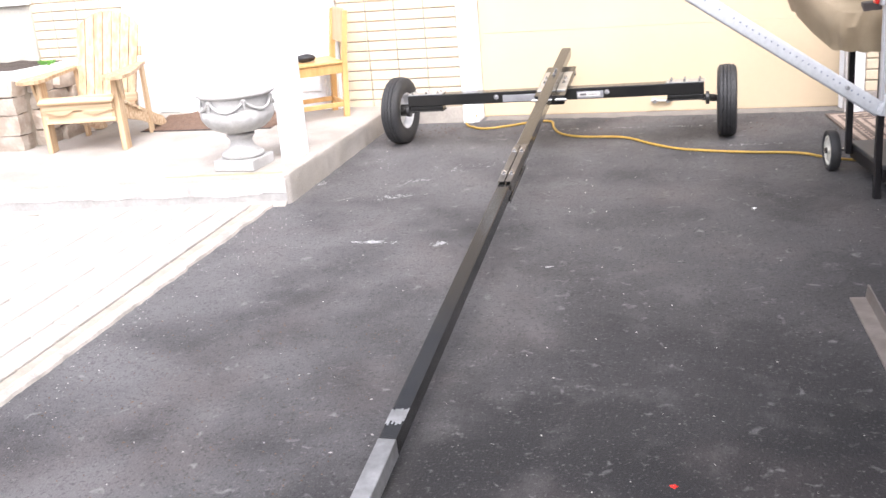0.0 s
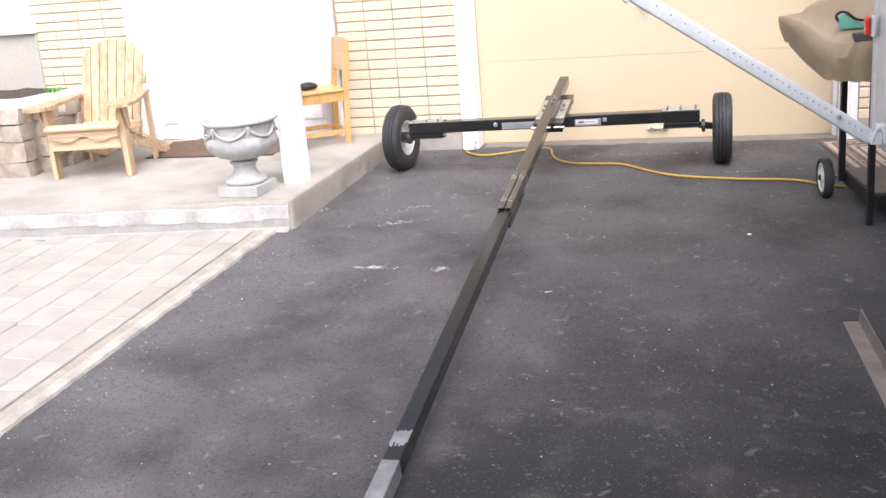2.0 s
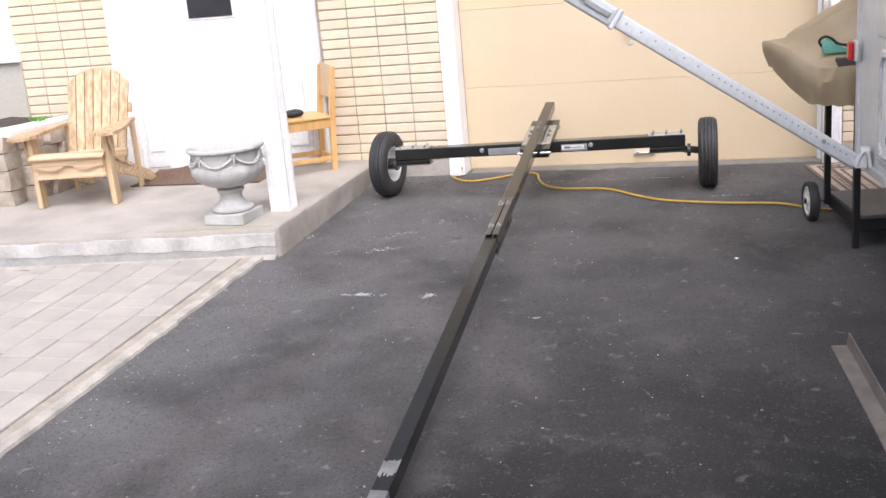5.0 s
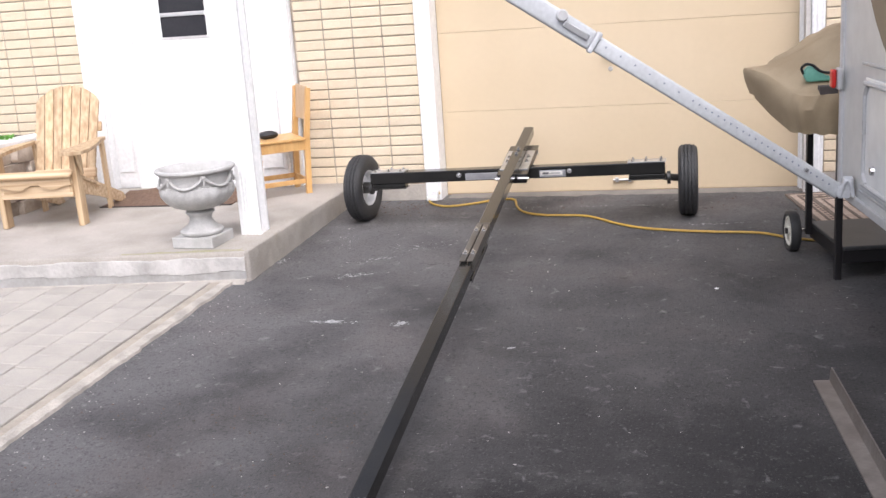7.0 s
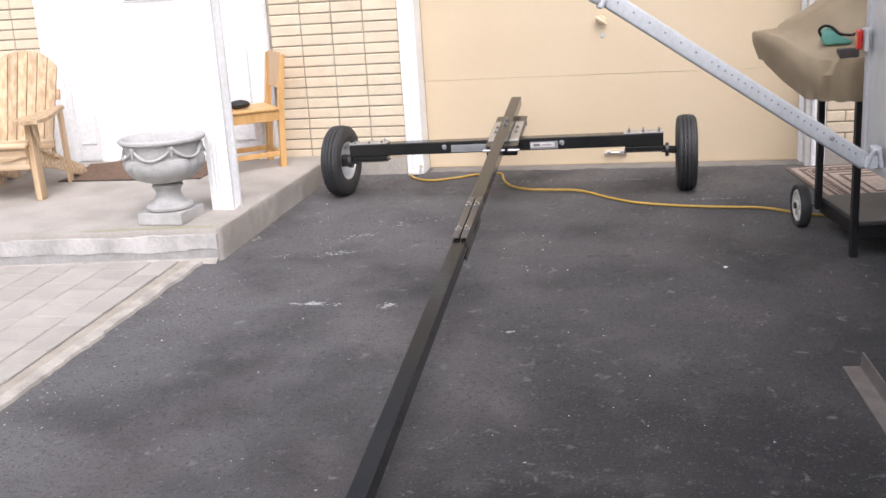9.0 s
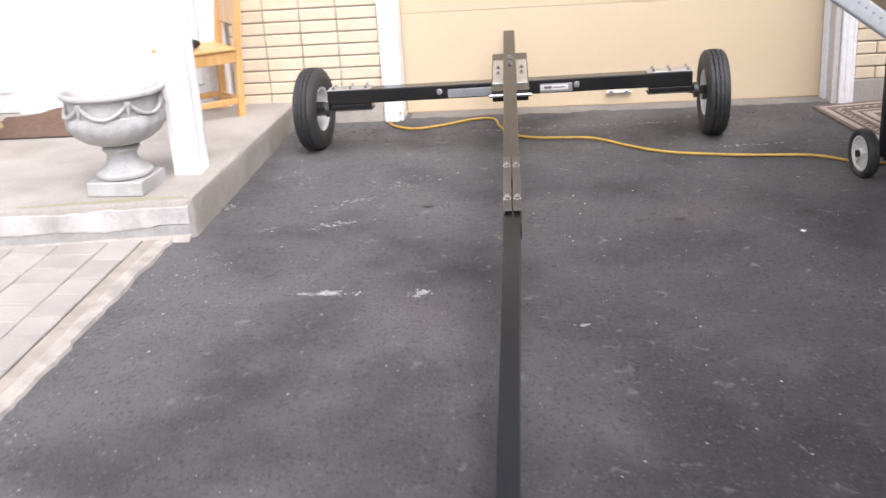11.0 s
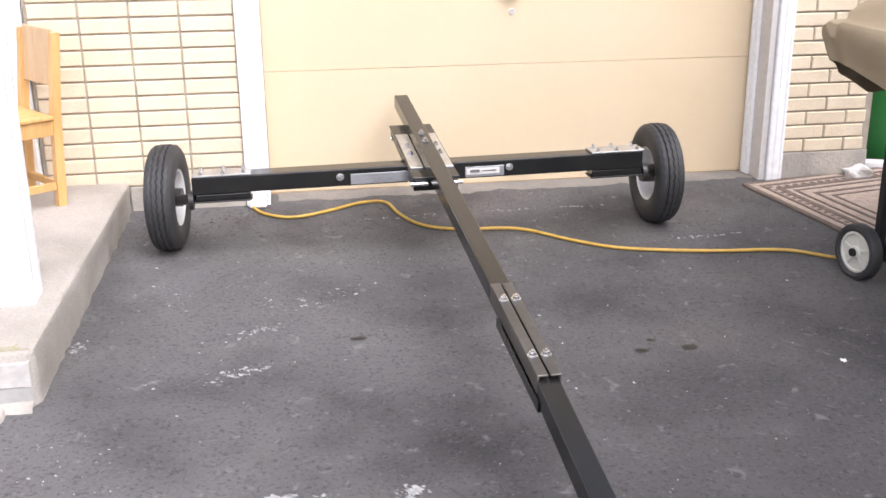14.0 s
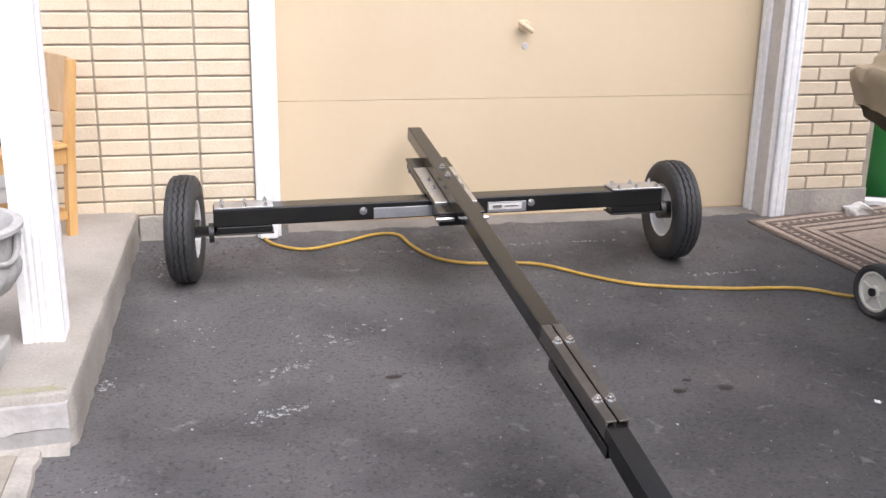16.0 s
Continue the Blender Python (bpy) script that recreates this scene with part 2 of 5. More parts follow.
M = {
    "asphalt": asphalt_material(),
    "paver": material("paver", (0.4, 0.37, 0.325), 0.85, alt=(0.33, 0.305, 0.275), scale=6, mix=0.7, bump=0.4, bump_scale=150, per_object=0.07),
    "sand": material("joint_sand", (0.19, 0.165, 0.14), 0.95, scale=30, bump=0.3),
    "edging": material("old_concrete_edging", (0.45, 0.41, 0.36), 0.9, alt=(0.27, 0.25, 0.22), scale=9, mix=0.8, bump=0.8, bump_scale=60),
    "edging_tan": material("tan_concrete_edging", (0.38, 0.335, 0.275), 0.9, alt=(0.28, 0.25, 0.205), scale=9, mix=0.8, bump=0.5, bump_scale=60),
    "edging_dark": material("damp_concrete_edging", (0.22, 0.2, 0.178), 0.9, scale=9, mix=0.8, bump=0.5, bump_scale=60),
    "porch": material("porch_concrete", (0.41, 0.375, 0.335), 0.85, alt=(0.3, 0.275, 0.235), scale=3.2, mix=0.85, bump=0.5, grain=0.1, bump_scale=110, detail=9),
    "parging": material("white_parging", (0.53, 0.51, 0.485), 0.9, alt=(0.28, 0.265, 0.245), scale=5, mix=0.8, bump=0.6, bump_scale=45, detail=9),
    "parging_grey": material("grey_parging", (0.37, 0.36, 0.345), 0.9, alt=(0.28, 0.27, 0.25), scale=7, mix=0.8, bump=0.6, bump_scale=45),
    "moss": material("mossy_concrete", (0.3, 0.29, 0.16), 0.95, alt=(0.36, 0.33, 0.26), scale=14, mix=0.9, bump=0.5, bump_scale=90),
    "mortar": material("mortar", (0.44, 0.385, 0.31), 0.95, alt=(0.28, 0.24, 0.19), scale=6, mix=0.8, bump=0.4, bump_scale=120),
    "brick": material("yellow_brick", (0.71, 0.605, 0.45), 0.8, alt=(0.65, 0.54, 0.385), scale=9, mix=0.7, bump=0.25, bump_scale=130, per_object=0.035),
    "foundation": material("foundation_concrete", (0.46, 0.42, 0.36), 0.9, alt=(0.32, 0.29, 0.26), scale=5, mix=0.8, bump=0.5, bump_scale=60),
    "white": material("white_paint", (0.87, 0.87, 0.86), 0.5, alt=(0.82, 0.81, 0.795), scale=5, mix=0.6, bump=0.08, bump_scale=40),
    # darker than the other white trim: the jamb's shade is put into its colour
    "jamb": material("shade_toned_white_paint", (0.62, 0.595, 0.565), 0.55, alt=(0.53, 0.505, 0.475), scale=4, mix=0.6, bump=0.08, bump_scale=40),
    "garage": material("beige_paint", (0.655, 0.53, 0.36), 0.55, alt=(0.605, 0.48, 0.312), scale=1.6, mix=0.6, bump=0.1, bump_scale=25, detail=9, grain=0.012),
    "groove": material("beige_groove", (0.42, 0.3, 0.17), 0.8, scale=5),
    "black": material("black_gloss_paint", (0.012, 0.012, 0.012), 0.18, alt=(0.02, 0.019, 0.017), scale=6, mix=0.6, spec=0.38, bump=0.03, bump_scale=18, rough_var=0.06),
    "black_worn": material("black_satin_paint", (0.022, 0.021, 0.02), 0.4, alt=(0.04, 0.038, 0.035), scale=9, mix=0.7, bump=0.08, bump_scale=60),
    "rubber": material("tyre_rubber", (0.028, 0.028, 0.029), 0.62, alt=(0.05, 0.048, 0.046), scale=7, mix=0.6, bump=0.15, bump_scale=90),
    "rim": material("white_rim", (0.75, 0.75, 0.74), 0.4, alt=(0.62, 0.61, 0.6), scale=8, mix=0.5),
    "zinc": material("zinc_plate", (0.62, 0.62, 0.62), 0.32, 0.9, alt=(0.48, 0.48, 0.49), scale=14, mix=0.7, bump=0.05, bump_scale=60, rough_var=0.1),
    "steel": material("bolt_steel", (0.72, 0.71, 0.7), 0.25, 0.95, scale=20),
    "angle": material("brown_steel", (0.13, 0.118, 0.105), 0.38, 0.55, alt=(0.085, 0.078, 0.07), scale=11, mix=0.7, bump=0.08, bump_scale=50),
    "iron": material("rusty_angle_iron", (0.23, 0.205, 0.185), 0.5, 0.25, alt=(0.15, 0.125, 0.11), scale=9, mix=0.8, bump=0.2, bump_scale=70),
    "sleeve": material("grey_splice_steel", (0.36, 0.36, 0.37), 0.35, 0.5, alt=(0.26, 0.26, 0.27), scale=12, mix=0.7, bump=0.05, bump_scale=60),
    # pale grey for scuffs and for the sky reflection painted on the tongue
    "scuffed": material("scuff_glare_steel", (0.26, 0.26, 0.26), 0.5, 0.3, alt=(0.13, 0.13, 0.13), scale=14, mix=0.8, bump=0.15, bump_scale=70),
    "label": material("pale_sticker", (0.75, 0.72, 0.68), 0.5, scale=10),
    "ink": material("grey_print", (0.16, 0.15, 0.15), 0.6, scale=10),
    "wood": material("pale_cedar", (0.6, 0.45, 0.28), 0.6, alt=(0.34, 0.205, 0.1), scale=5, mix=0.75, bump=0.15, bump_scale=25, stretch=(7, 7, 0.22), per_object=0.12, detail=3, grain=0.03),
    "wood_side": material("pale_cedar_lengthwise", (0.64, 0.49, 0.32), 0.6, alt=(0.33, 0.195, 0.09), scale=5, mix=0.75, bump=0.15, bump_scale=25, stretch=(0.22, 7, 7), per_object=0.12, detail=3, grain=0.03),
    "pine": material("orange_varnished_pine", (0.66, 0.4, 0.16), 0.4, alt=(0.52, 0.28, 0.09), scale=4, mix=0.7, bump=0.08, bump_scale=60, stretch=(8, 8, 0.9), per_object=0.06),
    "ply": material("pale_plywood", (0.6, 0.42, 0.24), 0.45, alt=(0.5, 0.33, 0.17), scale=4, mix=0.7, stretch=(1, 6, 1)),
    "urn": material("grey_cast_stone", (0.5, 0.49, 0.47), 0.85, alt=(0.36, 0.35, 0.33), scale=12, mix=0.75, bump=0.35, bump_scale=110, detail=9),
    "doormat": material("brown_coir", (0.2, 0.125, 0.085), 0.95, alt=(0.13, 0.08, 0.055), scale=40, mix=0.8, bump=0.8, bump_scale=260),
    "mat_edge": material("dark_rubber_edge", (0.05, 0.04, 0.035), 0.8, scale=20),
    "rug": material("tan_rug", (0.47, 0.375, 0.3), 0.95, alt=(0.36, 0.275, 0.22), scale=30, mix=0.8, bump=0.7, bump_scale=300),
    "rug_dark": material("dark_rug_band", (0.13, 0.1, 0.082), 0.95, alt=(0.2, 0.155, 0.125), scale=40, mix=0.8, bump=0.7, bump_scale=300),
    "canvas": material("khaki_canvas", (0.4, 0.315, 0.205), 0.85, alt=(0.29, 0.22, 0.135), scale=4, mix=0.8, bump=0.3, bump_scale=260, detail=8),
    "frame": material("black_cart_paint", (0.018, 0.016, 0.017), 0.42, scale=8),
    "shelf": material("dark_grey_shelf", (0.075, 0.073, 0.072), 0.5, alt=(0.055, 0.054, 0.053), scale=5, mix=0.7),
    "hub": material("cream_plastic", (0.68, 0.66, 0.58), 0.5, alt=(0.55, 0.53, 0.46), scale=9),
    "camper": material("grey_white_fibreglass", (0.78, 0.78, 0.76), 0.35, alt=(0.7, 0.7, 0.68), scale=1.5, mix=0.7, bump=0.03, bump_scale=12),
    "camper_trim": material("light_grey_trim", (0.52, 0.52, 0.52), 0.4, scale=6),
    "stripe": material("tan_stripe", (0.2, 0.15, 0.1), 0.45, scale=6),
    "arm": material("white_enamel", (0.56, 0.575, 0.59), 0.4, alt=(0.5, 0.51, 0.52), scale=8, mix=0.5),
    "hole": material("dark_hole", (0.24, 0.27, 0.32), 0.7, scale=8),
    "red": material("red_lens", (0.62, 0.03, 0.02), 0.18, alt=(0.45, 0.02, 0.015), scale=20),
    "cord": material("yellow_vinyl", (0.52, 0.33, 0.06), 0.45, alt=(0.4, 0.25, 0.04), scale=20, mix=0.6),
    "green": material("green_plastic", (0.02, 0.17, 0.035), 0.45, alt=(0.016, 0.13, 0.03), scale=5),
    "teal": material("teal_plastic", (0.16, 0.42, 0.33), 0.4, alt=(0.11, 0.33, 0.26), scale=12),
    "strap": material("black_webbing", (0.012, 0.012, 0.014), 0.7, scale=30),
    "block": material("grey_abrasive", (0.085, 0.07, 0.065), 0.9, scale=60, bump=0.3, bump_scale=300),
    "stone": material("field_stone", (0.52, 0.46, 0.39), 0.9, alt=(0.33, 0.26, 0.2), scale=9, mix=0.85, bump=0.7, bump_scale=45, per_object=0.22, detail=9),
    "cap": material("limestone_cap", (0.78, 0.76, 0.72), 0.85, alt=(0.62, 0.59, 0.55), scale=8, mix=0.7, bump=0.4, bump_scale=60),
    "soil": material("dark_soil", (0.05, 0.038, 0.03), 0.95, alt=(0.09, 0.07, 0.055), scale=30, mix=0.8, bump=1.0, bump_scale=90),
    "leaf": material("young_leaf", (0.09, 0.27, 0.035), 0.5, alt=(0.16, 0.36, 0.06), scale=20, mix=0.8, island=0.25),
    "tan_panel": material("taupe_panel", (0.48, 0.455, 0.395), 0.6, alt=(0.43, 0.405, 0.35), scale=2, mix=0.7),
    "glass_dark": material("dark_glass", (0.035, 0.035, 0.04), 0.06, alt=(0.05, 0.05, 0.055), scale=4),
    "leather": material("black_leather", (0.015, 0.014, 0.015), 0.45, scale=15, bump=0.2, bump_scale=120),
    "chip": material("pale_stone_chips", (0.46, 0.44, 0.41), 0.85, alt=(0.3, 0.28, 0.26), scale=40, mix=0.8, island=0.3),
    "litter": material("dry_leaf_litter", (0.1, 0.065, 0.045), 0.9, scale=40, island=0.35),
    "powder": material("lime_spill", (0.42, 0.415, 0.41), 0.95, alt=(0.1, 0.1, 0.1), scale=55, mix=0.8, bump=0.5),
    "oil": material("dried_oil", (0.02, 0.016, 0.014), 0.5, scale=20),
    "roof": material("roof_shingle", (0.07, 0.065, 0.06), 0.9, scale=10, bump=0.5),
}


# ---- mesh helpers ----
def soften(me, angle=35):
    for p in me.polygons:
        p.use_smooth = True
    bm = bmesh.new()
    bm.from_mesh(me)
    lim = radians(angle)
    for e in bm.edges:
        e.smooth = len(e.link_faces) == 2 and e.calc_face_angle(0) < lim
    bm.to_mesh(me)
    bm.free()


def part(name, bm, mat, parent=None, label="", smooth=False, kind=""):
    me = bpy.data.meshes.new(name)
    bmesh.ops.recalc_face_normals(bm, faces=bm.faces)
    bm.to_mesh(me)
    bm.free()
    me.materials.append(M[mat])
    if smooth:
        soften(me)
    ob = new(name, me)
    if parent:
        ob.parent = parent
    return tagged(ob, label, kind=kind)


def thing(name, m, label, category, group="", kind=""):
    ob = new(name)
    ob.empty_display_size = 0.1
    ob.matrix_basis = m
    return tagged(ob, label, category, group, kind)


def box(bm, lo, hi, bevel=0.0, seg=2, m=None):
    lo, hi = Vector(lo), Vector(hi)
    made = bmesh.ops.create_cube(bm, size=1, matrix=Matrix.Translation((lo + hi) / 2) @ Matrix.Diagonal((*(hi - lo), 1)))
    verts = made["verts"]
    if bevel:
        edges = list({e for v in verts for e in v.link_edges})
        out = bmesh.ops.bevel(bm, geom=edges, offset=bevel, segments=seg, affect="EDGES", profile=0.5)
        verts = list({v for f in out["faces"] for v in f.verts} | {v for v in verts if v.is_valid})
    if m is not None:
        bmesh.ops.transform(bm, matrix=m, verts=verts)
    return verts


def boxed(lo, hi, bevel=0.0, seg=2, m=None):
    bm = bmesh.new()
    box(bm, lo, hi, bevel, seg, m)
    return bm


def rod(bm, a, b, r, r2=None, seg=16, caps=True):
    a, b = Vector(a), Vector(b)
    d = b - a
    m = Matrix.Translation((a + b) / 2) @ d.to_track_quat("Z", "Y").to_matrix().to_4x4()
    return bmesh.ops.create_cone(bm, cap_ends=caps, segments=seg, radius1=r, radius2=r if r2 is None else r2, depth=d.length, matrix=m)["verts"]


def lathe(bm, profile, seg=40, m=None, wave=None, ring_shut=False):
    """Turn (radius, height) rows about z. wave(angle, row) scales a radius."""
    rings = []
    for k, (r, z) in enumerate(profile):
        ring = []
        for s in range(seg):
            a = 2 * math.pi * s / seg
            rr = r * (wave(a, k) if wave else 1)
            ring.append(bm.verts.new((rr * math.cos(a), rr * math.sin(a), z)))
        rings.append(ring)
    for lo, hi in zip(rings, rings[1:] + (rings[:1] if ring_shut else [])):
        for s in range(seg):
            bm.faces.new((lo[s], lo[(s + 1) % seg], hi[(s + 1) % seg], hi[s]))
    if not ring_shut:
        bm.faces.new(rings[0])
        bm.faces.new(rings[-1])
    verts = [v for r in rings for v in r]
    if m is not None:
        bmesh.ops.transform(bm, matrix=m, verts=verts)
    return verts


def sweep(bm, points, r, seg=8):
    """A tube through a smooth line of points."""
    pts = [Vector(p) for p in points]
    fine = []
    for i in range(len(pts) - 1):
        p0, p1, p2, p3 = pts[max(i - 1, 0)], pts[i], pts[i + 1], pts[min(i + 2, len(pts) - 1)]
        for k in range(6):
            t = k / 6
            fine.append(0.5 * ((2 * p1) + (p2 - p0) * t + (2 * p0 - 5 * p1 + 4 * p2 - p3) * t * t + (3 * p1 - p0 - 3 * p2 + p3) * t ** 3))
    fine.append(pts[-1])
    rings = []
    for i, p in enumerate(fine):
        d = fine[min(i + 1, len(fine) - 1)] - fine[max(i - 1, 0)]
        q = d.to_track_quat("Z", "Y")
        rings.append([bm.verts.new(p + q @ Vector((r * math.cos(2 * math.pi * s / seg), r * math.sin(2 * math.pi * s / seg), 0))) for s in range(seg)])
    for a, b in zip(rings, rings[1:]):
        for s in range(seg):
            bm.faces.new((a[s], a[(s + 1) % seg], b[(s + 1) % seg], b[s]))
    bm.faces.new(rings[0])
    bm.faces.new(rings[-1])


def prism(bm, outline, axis, lo, hi):
    """Push a flat outline (pairs) through from lo to hi along axis x, y or z."""
    def at(p, v):
        return {"x": (v, p[0], p[1]), "y": (p[0], v, p[1]), "z": (p[0], p[1], v)}[axis]
    a = [bm.verts.new(at(p, lo)) for p in outline]
    b = [bm.verts.new(at(p, hi)) for p in outline]
    bm.faces.new(a)
    bm.faces.new(list(reversed(b)))
    for i in range(len(a)):
        j = (i + 1) % len(a)
        bm.faces.new((a[j], a[i], b[i], b[j]))
    return a + b


def roughen(bm, amount, scale, seed=0.0):
    for v in bm.verts:
        v.co += amount * noise.noise_vector(v.co * scale + Vector((seed, seed * 2, 0)))


# ---- ground ----
def build_ground():
    bm = bmesh.new()
    xs = [-300, -60, -12, -6, -3, -1.5, 0, 1.5, 3, 6, 12, 60, 300]
    ys = [-400, -80, -30, -12, -9, -6, -4, -2, 0, 1.0, 20, 80, 400]
    grid = [[bm.verts.new((x, y, gz(y) - 0.001)) for x in xs] for y in ys]
    for a, b in zip(grid, grid[1:]):
        for i in range(len(xs) - 1):
            bm.faces.new((a[i], a[i + 1], b[i + 1], b[i]))
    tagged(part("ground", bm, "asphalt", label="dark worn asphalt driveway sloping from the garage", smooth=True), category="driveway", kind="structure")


build_ground()

# edge of the driveway along the pavers, and the porch front line
EDGE_A, EDGE_B = Vector((-0.86, -1.99)), Vector((-1.08, -7.5))


def edge_x(y):
    t = (y - EDGE_A.y) / (EDGE_B.y - EDGE_A.y)
    return EDGE_A.x + t * (EDGE_B.x - EDGE_A.x)


def porch_front(x):
    return -1.828 + 0.105 * (x + 0.74)


# ---- porch ----
def porch_z(y):
    """Height of the porch slab, which falls a little to the front."""
    return 0.135 + 0.026 * y


def build_porch():
    porch = thing("porch", pose(0, 0, 0), "low concrete porch slab with flaking white parged front", "porch", kind="structure")
    # slab: a dense rim with a worn nosing, rough faces and a flat top
    rim = []
    for i in range(150):
        x = -5.2 + (-0.757 + 5.2) * i / 149
        rim.append((x, porch_front(x) + 0.006, 0, -1))
    rim.append((-0.745, -1.812, 0.7, -0.7))
    for i in range(90):
        y = -1.8 + 1.8 * i / 89
        rim.append((-0.737 + 0.06 * (y + 1.8) / 1.8, y, 1, 0))
    bm = bmesh.new()
    rows = ((0.03, 0.0), (0.014, -0.0015), (0.004, -0.007), (0.0, -0.018), (0.0, -0.05), (-0.001, -0.085), (-0.002, -0.12), (-0.006, -0.23))
    cols = []
    for x, y, nx, ny in rim:
        chip = max(0.0, noise.noise(Vector((x * 7, y * 7, 3)))) ** 2 * 0.035 + 0.004 * noise.noise(Vector((x * 30, y * 30, 1)))
        col = []
        for k, (inn, dz) in enumerate(rows):
            wear = chip * (1.0 if k in (2, 3) else 0.5 if k in (1, 4) else 0.0)
            rough_in = (0.005 + 0.007 * nx) * noise.noise(Vector((x * 14, y * 14, dz * 40))) if k > 3 else 0
            px, py = x - nx * (inn + wear + rough_in), y - ny * (inn + wear + rough_in)
            col.append(bm.verts.new((px, py, porch_z(y) + dz - (0.35 * wear if k < 4 else 0))))
        cols.append(col)
    for a, b in zip(cols, cols[1:]):
        for k in range(len(rows) - 1):
            bm.faces.new((a[k], b[k], b[k + 1], a[k + 1]))
    far = [bm.verts.new((-5.2, 0.0, 0.135))]
    bm.faces.new([c[0] for c in cols] + far)
    part("slab", bm, "porch", porch, smooth=True)
    # footing under the slab
    bm = bmesh.new()
    prism(bm, [(-0.75, -1.79), (-0.69, -0.002), (-5.2, -0.002), (-5.2, porch_front(-5.2) + 0.01)], "z", -0.5, -0.062)
    part("footing", bm, "parging_grey", porch)
    # parged skin: flakes of white over grey, each with its own edge
    def skin(name, mat, z0, z1, proud, jag, seed):
        bm = bmesh.new()
        n = 150
        cols = []
        for i in range(n + 1):
            x = -5.1 + (-0.75 + 5.1) * i / n
            y = porch_front(x)
            j1 = jag * noise.noise(Vector((x * 4.2, seed, 0))) + 0.4 * jag * noise.noise(Vector((x * 17, seed, 3)))
            j0 = jag * noise.noise(Vector((x * 3.1, seed + 9, 0))) + 0.5 * jag * noise.noise(Vector((x * 21, seed + 5, 3)))
            rows = [(z0 + j0, -0.012), (z0 + j0 + 0.004, proud), ((z0 + z1) / 2, proud * (1.2 + 0.5 * noise.noise(Vector((x * 8, seed, 1))))), (z1 + j1 - 0.004, proud), (z1 + j1, -0.012)]
            cols.append([bm.verts.new((x, y - p, z)) for z, p in rows])
        for a, b in zip(cols, cols[1:]):
            for k in range(4):
                bm.faces.new((a[k], b[k], b[k + 1], a[k + 1]))
        return part(name, bm, mat, porch, smooth=True)
    skin("parging", "parging", -0.032, 0.056, 0.006, 0.02, 2.0)
    skin("parging", "parging_grey", -0.125, -0.022, 0.002, 0.004, 7.0)
    # ragged mortar toe against the ground
    bm = bmesh.new()
    n = 160
    cols = []
    for i in range(n + 1):
        x = -5.1 + (-0.75 + 5.1) * i / n
        y = porch_front(x)
        w = 0.022 + 0.014 * noise.noise(Vector((x * 6, 4, 0))) + 0.012 * noise.noise(Vector((x * 25, 4, 0)))
        if x > -1.0:
            w += 0.02 * (x + 1.0) / 0.27
        g = gz(y)
        cols.append([bm.verts.new(p) for p in ((x, y - 0.001, g + 0.02), (x, y - 0.4 * w, g + 0.014 + 0.008 * noise.noise(Vector((x * 30, 1, 1)))), (x, y - w, g - 0.004))])
    for a, b in zip(cols, cols[1:]):
        for k in range(2):
            bm.faces.new((a[k], b[k], b[k + 1], a[k + 1]))
    part("mortar_toe", bm, "edging", porch, smooth=True)
    # mossy growth along the nosing near the corner
    bm = bmesh.new()
    cols = []
    for i in range(120):
        x = -1.5 + 0.74 * i / 119
        y = porch_front(x)
        w = 0.02 + 0.03 * max(-0.4, noise.noise(Vector((x * 9, 8, 0)))) + 0.015 * noise.noise(Vector((x * 40, 8, 0))) + 0.03 * (x + 1.5) / 0.74
        z = porch_z(y) - 0.0005
        cols.append([bm.verts.new(p) for p in ((x, y + 0.024, z + 0.0005), (x, y + 0.024 + max(0.004, w), z + 0.0008 + 0.026 * w))])
    for a, b in zip(cols, cols[1:]):
        bm.faces.new((a[0], b[0], b[1], a[1]))
    part("moss", bm, "moss", porch)
    return porch


build_porch()


# ---- edging strip and crumbs ----
def strip(name, mat, x0, x1, z, jag, label, seed):
    bm = bmesh.new()
    cols = []
    n = 140
    for i in range(n + 1):
        y = -1.825 - 5.54 * i / n
        a = edge_x(y) + x0 + jag * noise.noise(Vector((y * 7, seed, 0))) * 0.3
        b = edge_x(y) + x1 + jag * noise.noise(Vector((y * 6, seed + 3, 0))) + 0.6 * jag * noise.noise(Vector((y * 23, seed + 3, 0)))
        g = gz(y)
        h = z + 0.004 * noise.noise(Vector((y * 15, seed, 2)))
        cols.append([bm.verts.new(p) for p in ((a, y, g - 0.01), (a, y, g + h), ((a + b) / 2, y, g + h * 1.15), (b - 0.006, y, g + h * 0.8), (b, y, g - 0.004))])
    for a, b in zip(cols, cols[1:]):
        for k in range(4):
            bm.faces.new((a[k], b[k], b[k + 1], a[k + 1]))
    tagged(part(name, bm, mat, label=label, smooth=True), category="edging", kind="structure")


strip("edging_strip", "edging", -0.035, 0.03, 0.016, 0.02, "crumbling pale concrete edging beside the asphalt", 1.0)
strip("gutter_strip", "edging_tan", -0.1, -0.036, 0.009, 0.002, "smooth brown concrete strip beside the pavers", 5.0)


# ---- house ----
PITCH_X, PITCH_Z = 0.216, 0.0699
Z0 = 0.044


def brick_mesh(length, height, name="brick"):
    bm = boxed((0, -0.009, 0), (length, 0.03, height), 0.004, 1)
    me = bpy.data.meshes.new(name)
    bm.to_mesh(me)
    bm.free()
    me.materials.append(M["brick"])
    return me


def wall(name, x0, x1, label, z_low=-0.3, z_high=2.9, y0=0.0, y1=0.25):
    w = part(name, boxed((x0, y0, z_low), (x1, y1, z_high)), "mortar", label=label)
    return tagged(w, category="wall", kind="structure")


wall_left = wall("wall_left", -6.0, -2.74, "pale yellow brick wall in stacked bond beside the door")
